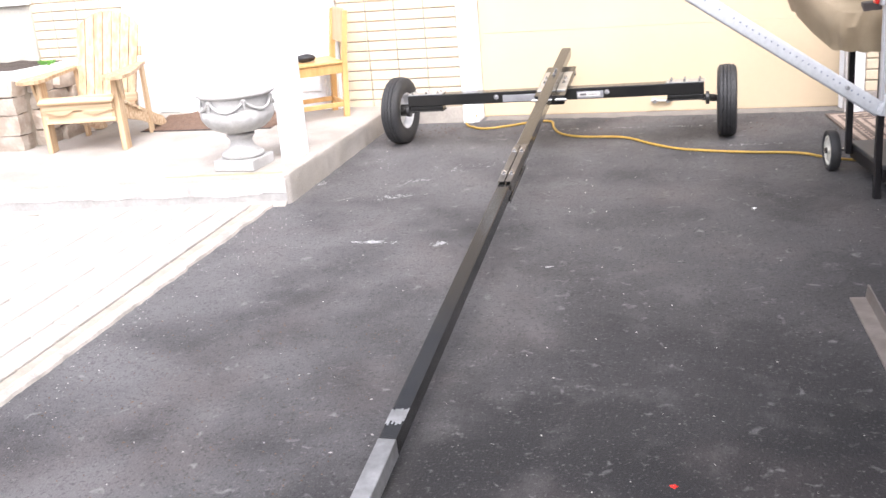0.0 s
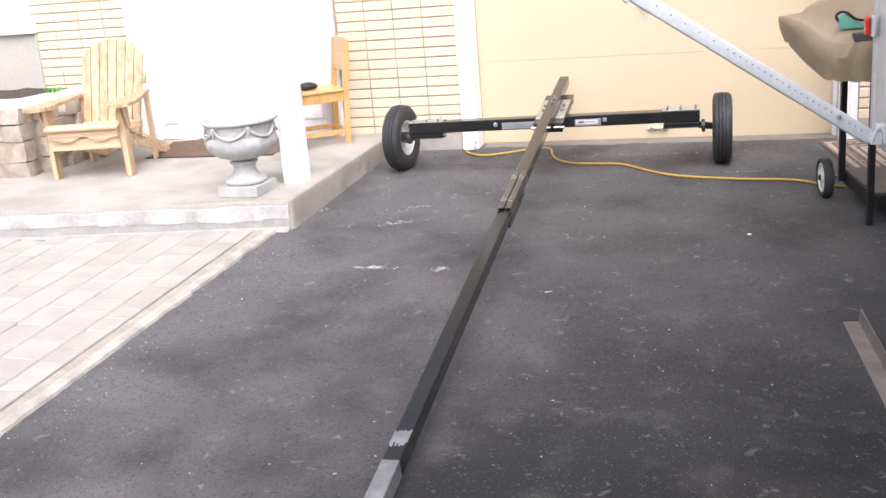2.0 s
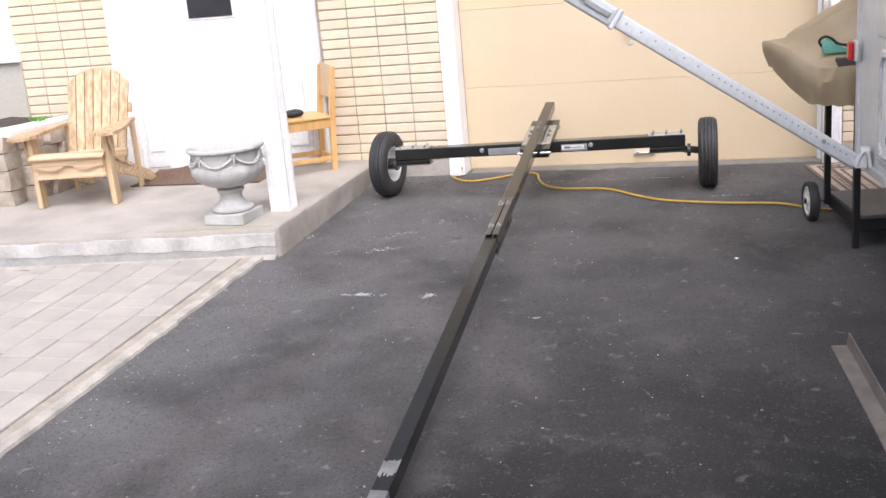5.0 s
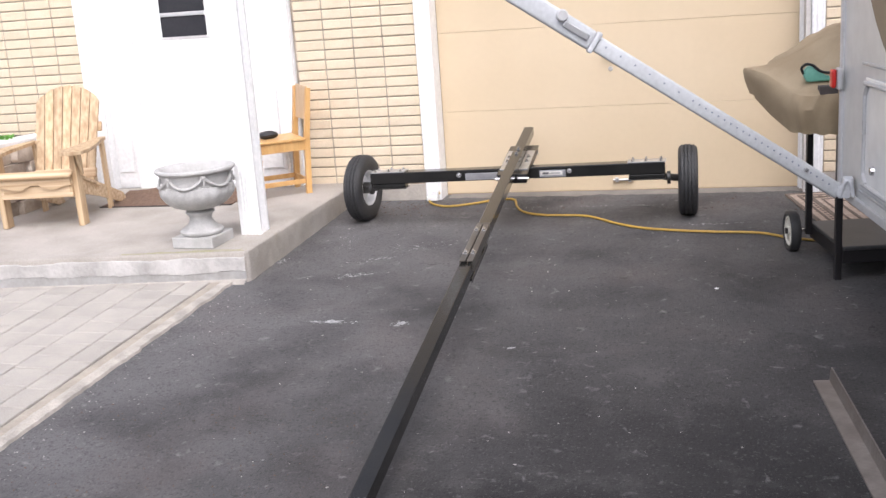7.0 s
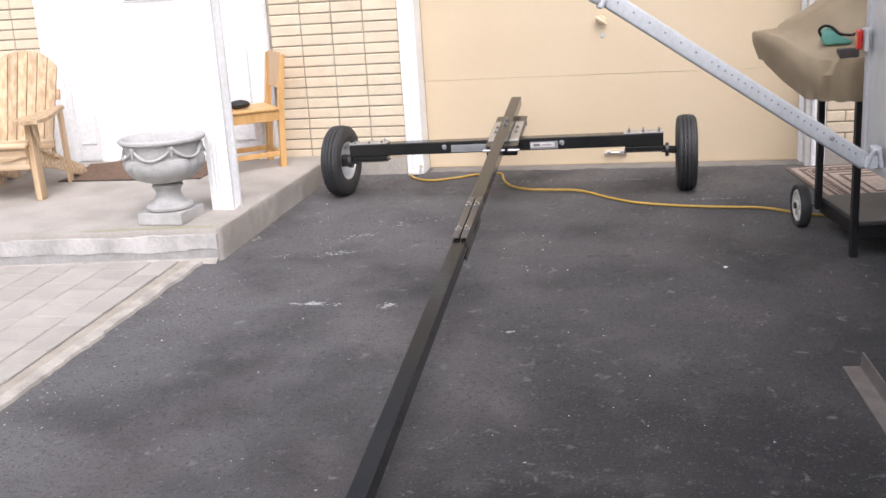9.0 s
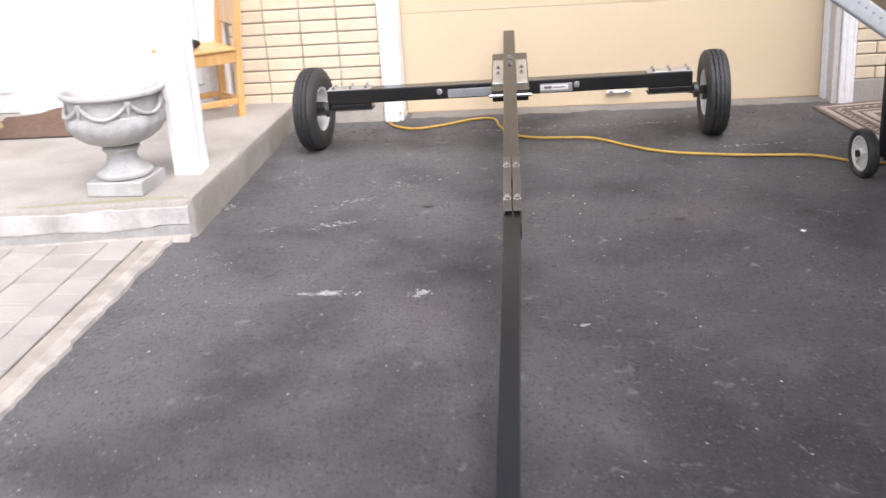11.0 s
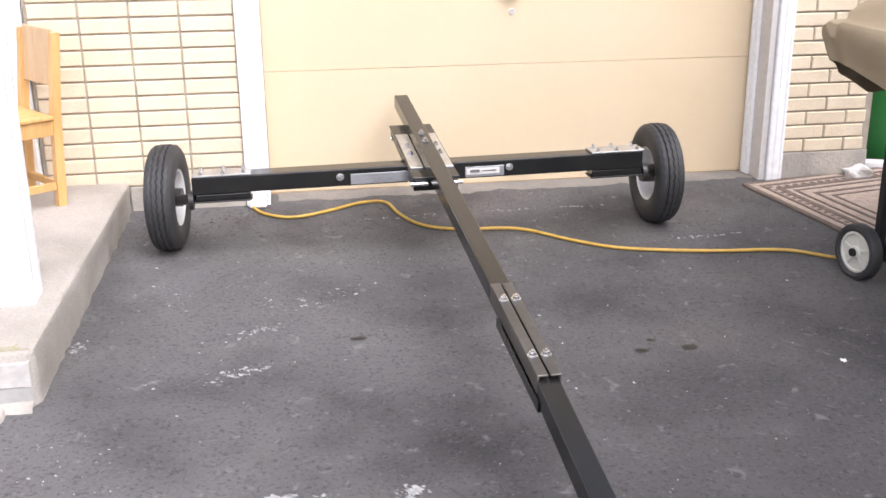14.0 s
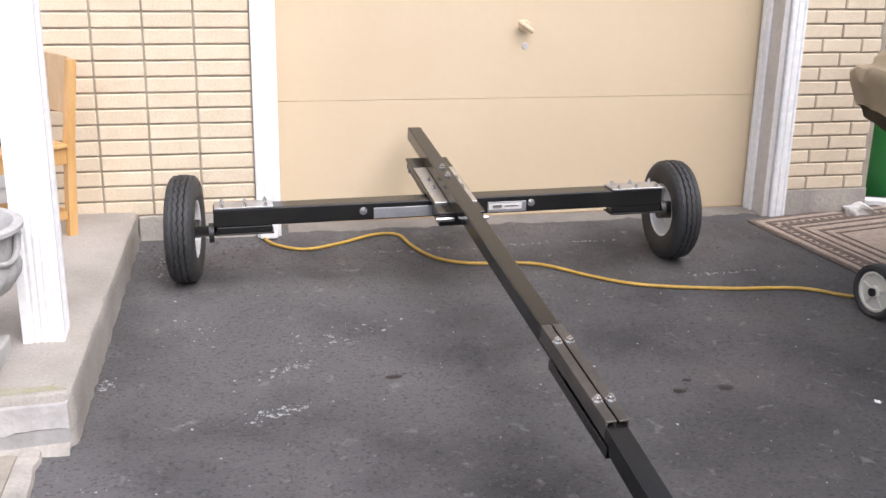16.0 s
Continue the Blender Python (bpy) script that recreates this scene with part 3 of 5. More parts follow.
wall_middle = wall("wall_middle", -1.05, -0.051, "pale yellow brick wall in stacked bond beside the garage")
wall_right = wall("wall_right", 2.53, 3.0, "pale yellow brick pier in running bond")
lintel = tagged(part("wall_lintel", boxed((-0.05, 0.0, 2.26), (2.529, 0.25, 2.9)), "mortar", label="brick lintel over the garage door"), category="wall", kind="structure")
wall_return = tagged(part("wall_return", boxed((2.9, 0.25, -0.3), (3.0, 3.0, 2.9)), "mortar", label="plain side wall of the house"), category="wall", kind="structure")
door_lintel = tagged(part("wall_over_door", boxed((-2.74, 0.0, 2.3), (-1.05, 0.25, 2.9)), "mortar", label="wall above the front door"), category="wall", kind="structure")
inner_wall = tagged(part("wall_back", boxed((-6.0, 3.0, -0.3), (3.0, 3.2, 2.9)), "mortar", label="plain back wall closing the house"), category="wall", kind="structure")
roof = tagged(part("roof", boxed((-6.2, 0.0, 2.9), (3.2, 3.4, 3.05)), "roof", label="dark shingle roof of the house"), category="roof", kind="structure")
found_right = tagged(part("foundation", boxed((2.53, -0.012, -0.3), (3.0, -0.0005, 0.128), 0.004), "foundation", label="stained concrete foundation under the brick pier"), category="foundation", kind="structure")
found_mid = tagged(part("foundation", boxed((-0.675, -0.014, -0.3), (-0.15, -0.0005, 0.114), 0.004), "foundation", label="stained concrete foundation at the porch end"), category="foundation", kind="structure")


def lay_bricks():
    full = brick_mesh(PITCH_X - 0.0085, PITCH_Z - 0.0085)

    def put(me, x, z, parent):
        ob = new("brick", me)
        ob.parent = parent
        ob.location = (x, 0.0, z)

    rows = 25
    cut_a = brick_mesh(0.39 - 0.148 - 0.0085, PITCH_Z - 0.0085)
    for r in range(rows):
        z = Z0 + PITCH_Z * r + 0.005
        if r:
            put(cut_a, -0.39 + 0.005, z, wall_middle)
            for k in range(1, 4):
                put(full, -0.39 - PITCH_X * k + 0.005, z, wall_middle)
        for k in range(4):
            put(full, -2.747 - PITCH_X * (k + 1) + 0.005, z, wall_left)
    half = brick_mesh(0.113 - 0.0085, PITCH_Z - 0.0085)
    for r in range(24):
        z = 0.132 + PITCH_Z * r
        if r % 2:
            put(full, 2.537, z, wall_right)
            put(full, 2.537 + PITCH_X, z, wall_right)
        else:
            put(half, 2.537, z, wall_right)
            put(full, 2.537 + 0.113, z, wall_right)
            put(half, 2.537 + 0.113 + PITCH_X, z, wall_right)


def build_garage_door():
    d = thing("garage_door", pose(0, 0.17, 0), "beige painted sectional wooden garage door, closed", "garage door", kind="structure")
    lines = [0.006, 0.598, 1.153, 1.7, 2.14]
    for a, b in zip(lines, lines[1:]):
        part("panel", boxed((-0.035, 0.0, a + 0.0009), (2.41, 0.035, b - 0.0009), 0.0015, 1), "garage", d)
    part("backing", boxed((-0.035, 0.036, 0.006), (2.41, 0.05, 2.14)), "groove", d)
    # handle with a round plate, and the keyhole below
    part("handle", boxed((-0.045, -0.05, -0.011), (0.045, -0.03, 0.011), 0.008, 3, pose(1.158, 0, 0.945, 0, 35, 0)), "garage", d, "painted twist handle", True)
    bm = bmesh.new()
    rod(bm, (1.158, 0.001, 0.945), (1.158, -0.012, 0.945), 0.03, 0.026, 24)
    rod(bm, (1.158, -0.01, 0.945), (1.158, -0.035, 0.945), 0.011, None, 12)
    part("handle_plate", bm, "garage", d, smooth=True)
    bm = bmesh.new()
    rod(bm, (1.166, 0.001, 0.85), (1.166, -0.007, 0.85), 0.017, 0.014, 20)
    part("lock", bm, "jamb", d, smooth=True)
    # slide bolt low on the door
    bm = boxed((1.16, -0.006, 0.06), (1.31, 0.001, 0.1), 0.003, 1)
    part("latch_plate", bm, "garage", d)
    bm = bmesh.new()
    rod(bm, (1.165, -0.018, 0.08), (1.305, -0.018, 0.08), 0.008)
    for x in (1.19, 1.28):
        box(bm, (x - 0.012, -0.03, 0.064), (x + 0.012, -0.004, 0.096), 0.004, 1)
    part("latch_bolt", bm, "zinc", d, "dull zinc slide bolt", True)
    # rubber seal under it
    part("seal", boxed((-0.035, -0.004, -0.004), (2.41, 0.03, 0.0055)), "groove", d)


build_garage_door()


def profile_board(name, mat, x0, x1, z0, z1, ridges, depth, y_face, parent):
    """An upright moulded board: its face steps in and out across the width."""
    pts = [(x0, 0.03)]
    w = (x1 - x0)
    for u, p in ridges:
        pts.append((x0 + u * w, y_face - p * depth))
    pts.append((x1, 0.03))
    bm = bmesh.new()
    prism(bm, pts, "z", z0, z1)
    return part(name, bm, mat, parent)


def build_garage_trim():
    left = thing("trim_1", pose(0, 0, 0), "white painted moulded casing of the garage door", "door casing", kind="structure")
    rid = [(0, 0.75), (0.1, 1), (0.2, 1), (0.26, 0.55), (0.36, 0.55), (0.42, 0.95), (0.66, 0.95), (0.72, 0.55), (0.8, 0.55), (0.86, 0.85), (1, 0.85)]
    profile_board("casing", "white", -0.146, -0.05, -0.005, 2.25, [(u, 0.6 + 0.4 * p) for u, p in rid], 0.03, 0.0, left)
    part("jamb", boxed((-0.0495, -0.02, -0.01), (-0.036, 0.168, 2.14), 0.002, 1), "white", left)
    right = thing("trim_2", pose(0, 0, 0), "white painted moulded casing, its jamb greyed by painted-in shade", "door casing", kind="structure")
    profile_board("casing", "white", 2.447, 2.527, -0.005, 2.25, [(u, 0.5 + 0.5 * p) for u, p in rid], 0.035, -0.005, right)
    # white jamb in a greyer tone that stands for its shade
    part("jamb", boxed((2.412, -0.02, -0.01), (2.445, 0.16, 2.14), 0.002, 1), "jamb", right)
    bm = boxed((2.395, 0.085, 0.0), (2.4115, 0.155, 2.14), 0.004, 2)
    box(bm, (2.388, 0.12, 0.0), (2.3945, 0.15, 2.14), 0.002, 1)
    part("door_stop", bm, "white", right)
    head = thing("trim_3", pose(0, 0, 0), "white painted head casing over the garage door", "door casing", kind="structure")
    part("casing", boxed((-0.049, -0.03, 2.142), (2.446, 0.16, 2.25), 0.003, 1), "white", head)
    # chipped concrete apron in front of the door
    bm = bmesh.new()
    cols = []
    for i in range(91):
        x = 0.0 + 2.44 * i / 90
        w = 0.05 + 0.03 * noise.noise(Vector((x * 5, 2, 0))) + 0.02 * noise.noise(Vector((x * 19, 2, 0)))
        cols.append([bm.verts.new(p) for p in ((x, 0.2, 0.004), (x, 0.1 + 0.3 * w, 0.006), (x, 0.1 - 1.6 * w, gz(0.1 - 1.6 * w) + 0.0005))])
    for a, b in zip(cols, cols[1:]):
        for k in range(2):
            bm.faces.new((a[k], b[k], b[k + 1], a[k + 1]))
    tagged(part("sill", bm, "edging_dark", label="worn concrete sill under the garage door", smooth=True), category="sill", kind="structure")


build_garage_trim()


def fluted(name, mat, w, d, z0, z1, parent, flutes=4, all_round=True):
    """A square shaft with flutes down its faces, centred on x and y."""
    pts = []
    corners = [(-w / 2, -d / 2), (w / 2, -d / 2), (w / 2, d / 2), (-w / 2, d / 2)]
    for i in range(4):
        a, b = Vector(corners[i]), Vector(corners[(i + 1) % 4])
        u = (b - a).normalized()
        inward = Vector((-u.y, u.x))
        length = (b - a).length
        pts.append(a)
        for k in range(flutes):
            c = a + u * length * (0.17 + 0.66 * (k + 0.5) / flutes)
            h = length * 0.66 / flutes * 0.36
            for s, depth in ((-1, 0), (-0.6, 0.0055), (0, 0.008), (0.6, 0.0055), (1, 0)):
                pts.append(c + u * h * s + inward * depth)
    bm = bmesh.new()
    prism(bm, [tuple(p) for p in pts], "z", z0, z1)
    return part(name, bm, mat, parent)


def build_front_door():
    d = thing("door_1", pose(0, 0, 0), "white front door with small dark window and white side panels", "door", kind="structure")
    z = porch_z(0)
    # leaf and the framing round it
    part("leaf", boxed((-2.36, 0.07, z + 0.03), (-1.48, 0.115, 2.1), 0.004, 1), "white", d)
    w = part("window", boxed((-2.13, 0.06, 1.235), (-1.71, 0.0695, 1.62), 0.004, 1), "white", d)
    part("pane", boxed((-2.1, 0.056, 1.25), (-1.74, 0.0595, 1.395)), "glass_dark", w)
    part("pane", boxed((-2.1, 0.056, 1.425), (-1.74, 0.0595, 1.59)), "glass_dark", w)
    part("glazing_bar", boxed((-2.1, 0.048, 1.396), (-1.74, 0.058, 1.424), 0.003, 1), "camper_trim", w)
    part("threshold", boxed((-2.4, -0.02, z - 0.005), (-1.44, 0.12, z + 0.028), 0.005, 2), "white", d)
    for x0, x1 in ((-2.42, -2.362), (-1.478, -1.42)):
        part("frame", boxed((x0, 0.0, z - 0.004), (x1, 0.12, 2.16), 0.004, 1), "white", d)
    part("frame", boxed((-2.42, 0.0, 2.161), (-1.42, 0.12, 2.3), 0.004, 1), "white", d)
    for x0, x1 in ((-2.6, -2.422), (-1.418, -1.2)):
        s = part("side_panel", boxed((x0, 0.03, z - 0.004), (x1, 0.11, 2.3), 0.003, 1), "white", d)
        part("moulding", boxed((x0 + 0.03, 0.018, z + 0.12), (x1 - 0.03, 0.029, z + 0.75), 0.006, 2), "white", s)
    for cx in (-2.67, -1.125):
        col = fluted("pilaster", "white", 0.136, 0.12, z - 0.004, 2.3, d, 4)
        col.location = (cx, 0.0, 0)
    return d


build_front_door()


def build_post():
    p = thing("porch_post", pose(-0.866, -1.39, porch_z(-1.39) - 0.003), "white fluted porch post standing on the slab corner", "post")
    fluted("shaft", "white", 0.128, 0.128, 0.0, 2.7, p, 4)
    return p


build_post()


# ---- window on the far left wall, stone planter ----
def build_left_window():
    w = thing("window_1", pose(0, 0, 0), "window with white sill over a taupe lower panel", "window", kind="structure")
    part("lower_panel", boxed((-5.2, -0.03, 0.45), (-3.57, -0.0005, 1.02), 0.004, 1), "tan_panel", w)
    part("window_sill", boxed((-5.25, -0.075, 1.022), (-3.56, -0.0005, 1.11), 0.01, 2), "white", w)
    part("frame", boxed((-5.2, -0.035, 1.111), (-3.6, -0.0005, 2.1), 0.006, 1), "white", w)
    part("pane", boxed((-5.1, -0.041, 1.22), (-3.74, -0.0355, 2.0)), "camper", w)


build_left_window()


def stone(rng, w, h, d):
    bm = bmesh.new()
    bmesh.ops.create_cube(bm, size=1)
    bmesh.ops.subdivide_edges(bm, edges=bm.edges, cuts=3, use_grid_fill=True)
    off = rng.random() * 50
    for v in bm.verts:
        r = v.co.copy()
        ball = r.normalized() * 0.62
        v.co = r.lerp(ball, 0.22)
        v.co += 0.07 * noise.noise_vector(v.co * 2.2 + Vector((off, 0, 0))) + 0.03 * noise.noise_vector(v.co * 6 + Vector((off, 3, 0)))
        v.co = Vector((v.co.x * w, v.co.y * d, v.co.z * h))
    return bm


def build_planter():
    rng = random.Random(5)
    base_z = porch_z(-1.0)
    p = thing("stone_planter", pose(-3.01, -1.03, base_z - 0.012) @ Matrix.Scale(0.97, 4), "rough field-stone planter with a pale stone cap", "planter")
    # local axes: the front face turns slightly to the camera side, x runs left
    core = bmesh.new()
    prism(core, [(-1.6, -0.1), (-0.02, -0.02), (0.16, 0.86), (-1.6, 0.86)], "z", 0.0, 0.5)
    part("mortar_core", core, "mortar", p)
    # front courses
    for r, (z, h) in enumerate(((0.0, 0.12), (0.12, 0.15), (0.27, 0.12), (0.39, 0.12))):
        x = 0.02
        while x > -1.5:
            w = rng.uniform(0.16, 0.32)
            ob = part("stone", stone(rng, w * 0.98, h * 0.98, 0.14), "stone", p, smooth=True)
            ob.location = (x - w / 2, -0.06 + 0.05 * (x) * 0.5 + rng.uniform(-0.015, 0.015), z + h / 2)
            x -= w
        y = 0.06
        while y < 0.8:
            w = rng.uniform(0.15, 0.3)
            ob = part("stone", stone(rng, 0.14, h * 0.98, w * 0.98), "stone", p, smooth=True)
            ob.location = (0.01 + 0.2 * (y + w / 2) + rng.uniform(-0.012, 0.012), y + w / 2, z + h / 2)
            y += w
    bm = bmesh.new()
    prism(bm, [(-1.6, -0.19), (0.07, -0.1), (0.24, 0.86), (0.06, 0.86), (-0.09, 0.06), (-1.6, -0.02)], "z", 0.5, 0.555)
    bmesh.ops.bevel(bm, geom=list(bm.edges), offset=0.012, segments=2, affect="EDGES", profile=0.5)
    part("cap", bm, "cap", p, "pale limestone cap")
    bm = bmesh.new()
    n = 14
    rows = []
    for i in range(n + 1):
        row = []
        for j in range(n + 1):
            x, y = -1.5 + 1.45 * i / n + 0.16 * j / n, 0.03 + 0.82 * j / n
            row.append(bm.verts.new((x, y, 0.53 + 0.03 * noise.noise(Vector((x * 6, y * 6, 1))))))
        rows.append(row)
    for a, b in zip(rows, rows[1:]):
        for j in range(n):
            bm.faces.new((a[j], b[j], b[j + 1], a[j + 1]))
    part("soil", bm, "soil", p, smooth=True)


build_planter()


def build_plant(x, y, z, size, seed):
    rng = random.Random(seed)
    pl = thing("seedling", pose(x, y, z), "small bright green seedling in the planter soil", "plant", "seedlings")
    bm = bmesh.new()
    for k in range(34):
        a, lean = rng.random() * 6.28, rng.uniform(0.2, 1.2)
        r = size * rng.uniform(0.2, 1.0)
        base = Vector((r * math.cos(a), r * math.sin(a), size * rng.uniform(0.1, 0.75)))
        length, wide = size * rng.uniform(0.4, 0.7), size * rng.uniform(0.16, 0.26)
        d = Vector((math.cos(a) * math.sin(lean), math.sin(a) * math.sin(lean), math.cos(lean)))
        s = d.cross(Vector((0, 0, 1))).normalized() * wide
        up = Vector((0, 0, size * 0.06))
        vs = [bm.verts.new(base), bm.verts.new(base + d * length * 0.5 + s + up), bm.verts.new(base + d * length), bm.verts.new(base + d * length * 0.5 - s + up)]
        bm.faces.new((vs[0], vs[1], vs[2]))
        bm.faces.new((vs[0], vs[2], vs[3]))
    part("leaves", bm, "leaf", pl)
    bm = bmesh.new()
    for k in range(9):
        a = rng.random() * 6.28
        rod(bm, (0, 0, -0.01), (size * 0.6 * math.cos(a), size * 0.6 * math.sin(a), size * 0.5), size * 0.03, size * 0.015, 5)
    part("stem", bm, "leaf", pl)


build_plant(-3.0, -0.7, 0.611, 0.055, 3)
build_plant(-3.1, -0.63, 0.611, 0.04, 4)


# ---- things on the porch ----
def build_adirondack():
    # facing -y in its own axes; front legs 0.58 apart
    a = thing("adirondack_chair", pose(-2.46, -1.165, porch_z(-1.1), 1.2, 0, 8) @ Matrix.Scale(0.925, 4), "weathered pale cedar adirondack chair with slatted fan back", "chair")
    for sx in (-1, 1):
        part("front_leg", boxed((sx * 0.285 - 0.02, -0.045, 0.0), (sx * 0.285 + 0.02, 0.045, 0.52), 0.004), "wood", a)
    # long side rails from the seat front down to the ground at the back
    for sx in (-1, 1):
        bm = bmesh.new()
        prism(bm, [(-0.06, 0.25), (-0.06, 0.37), (0.0, 0.385), (0.78, 0.07), (0.84, 0.0), (0.74, 0.0), (0.4, 0.12)], "x", sx * 0.255 - 0.011, sx * 0.255 + 0.011)
        part("side_rail", bm, "wood_side", a)
    # front apron with a wavy lower edge, and the rounded front slat
    pts = [(-0.265, 0.375)] + [(-0.265 + 0.53 * i / 24, 0.295 + 0.02 * math.cos(i / 24 * 4 * math.pi) * (0.5 + 0.5 * math.sin(i / 24 * math.pi))) for i in range(25)] + [(0.265, 0.375)]
    bm = bmesh.new()
    prism(bm, pts, "y", -0.083, -0.062)
    part("apron", bm, "wood_side", a)
    part("stretcher", boxed((-0.265, -0.058, 0.215), (0.265, -0.038, 0.3), 0.003), "wood_side", a)
    for k in range(6):
        y = -0.075 + 0.085 * k
        z = 0.395 - 0.035 * k + (-0.012 if k == 0 else 0)
        part("seat_slat", boxed((-0.285, -0.038, -0.011), (0.285, 0.038, 0.011), 0.007, 3, pose(0, y, z, -20 if k else 25, 0, 0)), "wood_side", a)
    # fan back of seven slats with a round top
    n = 7
    for k in range(n):
        u = k - (n - 1) / 2
        bm = bmesh.new()
        pts = [(-0.028, 0.0), (0.028, 0.0)]
        for s in range(7):
            px = 0.0325 - 0.065 * s / 6
            across = u * 0.068 + px
            pts.append((px, 0.79 - 1.75 * across * across - 9.0 * across ** 4 - 0.005 * (abs(px) / 0.0325) ** 4))
        prism(bm, pts, "y", -0.01, 0.01)
        bmesh.ops.transform(bm, matrix=pose(u * 0.064, 0.38, 0.2, -23, u * 0.7, 0), verts=bm.verts)
        part("back_slat", bm, "wood", a)
    for y, z, w in ((0.42, 0.3, 0.24), (0.585, 0.62, 0.26)):
        part("back_brace", boxed((-w, -0.012, -0.035), (w, 0.012, 0.035), 0.003, 1, pose(0, y, z, -21, 0, 0)), "wood_side", a)
    # wide arms with brackets
    for sx in (-1, 1):
        pts = [(sx * 0.2, 0.52), (sx * 0.24, 0.5), (sx * 0.235, 0.1), (sx * 0.215, -0.05), (sx * 0.25, -0.14), (sx * 0.33, -0.17), (sx * 0.4, -0.13), (sx * 0.415, -0.02), (sx * 0.385, 0.15), (sx * 0.32, 0.4), (sx * 0.29, 0.55)]
        if sx > 0:
            pts.reverse()
        bm = bmesh.new()
        prism(bm, pts, "z", 0.522, 0.546)
        part("arm", bm, "wood", a)
        bm = bmesh.new()
        prism(bm, [(-0.005, 0.36), (0.012, 0.36), (0.012, 0.52), (-0.06, 0.52)], "x", sx * 0.325 - 0.009, sx * 0.325 + 0.009)
        part("arm_bracket", bm, "wood", a)
        part("rear_leg", boxed((sx * 0.262 - 0.011, 0.5, 0.0), (sx * 0.262 + 0.011, 0.56, 0.52), 0.003), "wood", a)
    return a


build_adirondack()


def build_pine_chair():
    # facing -x in its own axes; the back stands on the +x side
    c = thing("pine_chair", pose(-1.14, -0.3, porch_z(-0.3), 1.2, 0, 38) @ Matrix.Scale(0.94, 4), "orange varnished pine chair with a plywood back panel", "chair")
    for sy in (-1, 1):
        bm = bmesh.new()
        prism(bm, [(0.155, 0.0), (0.195, 0.0), (0.215, 0.42), (0.25, 0.78), (0.215, 0.78), (0.175, 0.42)], "y", sy * 0.15 - 0.018, sy * 0.15 + 0.018)
        part("rear_leg", bm, "pine", c)
        part("front_leg", boxed((-0.2, sy * 0.15 - 0.02, 0.0), (-0.16, sy * 0.15 + 0.02, 0.4), 0.004), "pine", c)
        part("seat_rail", boxed((-0.159, sy * 0.15 - 0.011, 0.33), (0.174, sy * 0.15 + 0.011, 0.4), 0.003), "pine", c)
        part("stretcher", boxed((-0.159, sy * 0.15 - 0.009, 0.08), (0.158, sy * 0.15 + 0.009, 0.115), 0.003), "pine", c)
    part("seat_rail", boxed((-0.2, -0.128, 0.335), (-0.178, 0.128, 0.4), 0.003), "pine", c)
    part("stretcher", boxed((0.165, -0.13, 0.08), (0.182, 0.13, 0.115), 0.003), "pine", c)
    part("seat", boxed((-0.225, -0.175, 0.401), (0.175, 0.175, 0.423), 0.008, 3), "pine", c)
    part("backrest", boxed((0.0, -0.131, 0.0), (0.014, 0.131, 0.25), 0.004, 2, pose(0.203, 0, 0.545, 0, 5, 0)), "ply", c, "pale plywood back panel")
    return c


build_pine_chair()


def build_case():
    g = thing("sunglasses_case", pose(-1.17, -0.36, porch_z(-0.3) + 0.396, 1.2, 0, 20), "black soft case lying on the pine chair", "case")
    bm = bmesh.new()
    bmesh.ops.create_uvsphere(bm, u_segments=20, v_segments=12, radius=1)
    for v in bm.verts:
        v.co = Vector((0.075 * v.co.x, 0.05 * v.co.y, 0.028 + 0.028 * max(v.co.z, -0.95)))
        v.co += 0.006 * noise.noise_vector(v.co * 25)
        v.co.z = max(v.co.z, 0.0)
    part("body", bm, "leather", g, smooth=True)
    bm = bmesh.new()
    sweep(bm, [(-0.06, 0.0, 0.02), (-0.1, -0.01, 0.006), (-0.13, 0.01, 0.005), (-0.11, 0.04, 0.005), (-0.07, 0.03, 0.012)], 0.005, 6)
    part("strap", bm, "strap", g, smooth=True)


build_case()


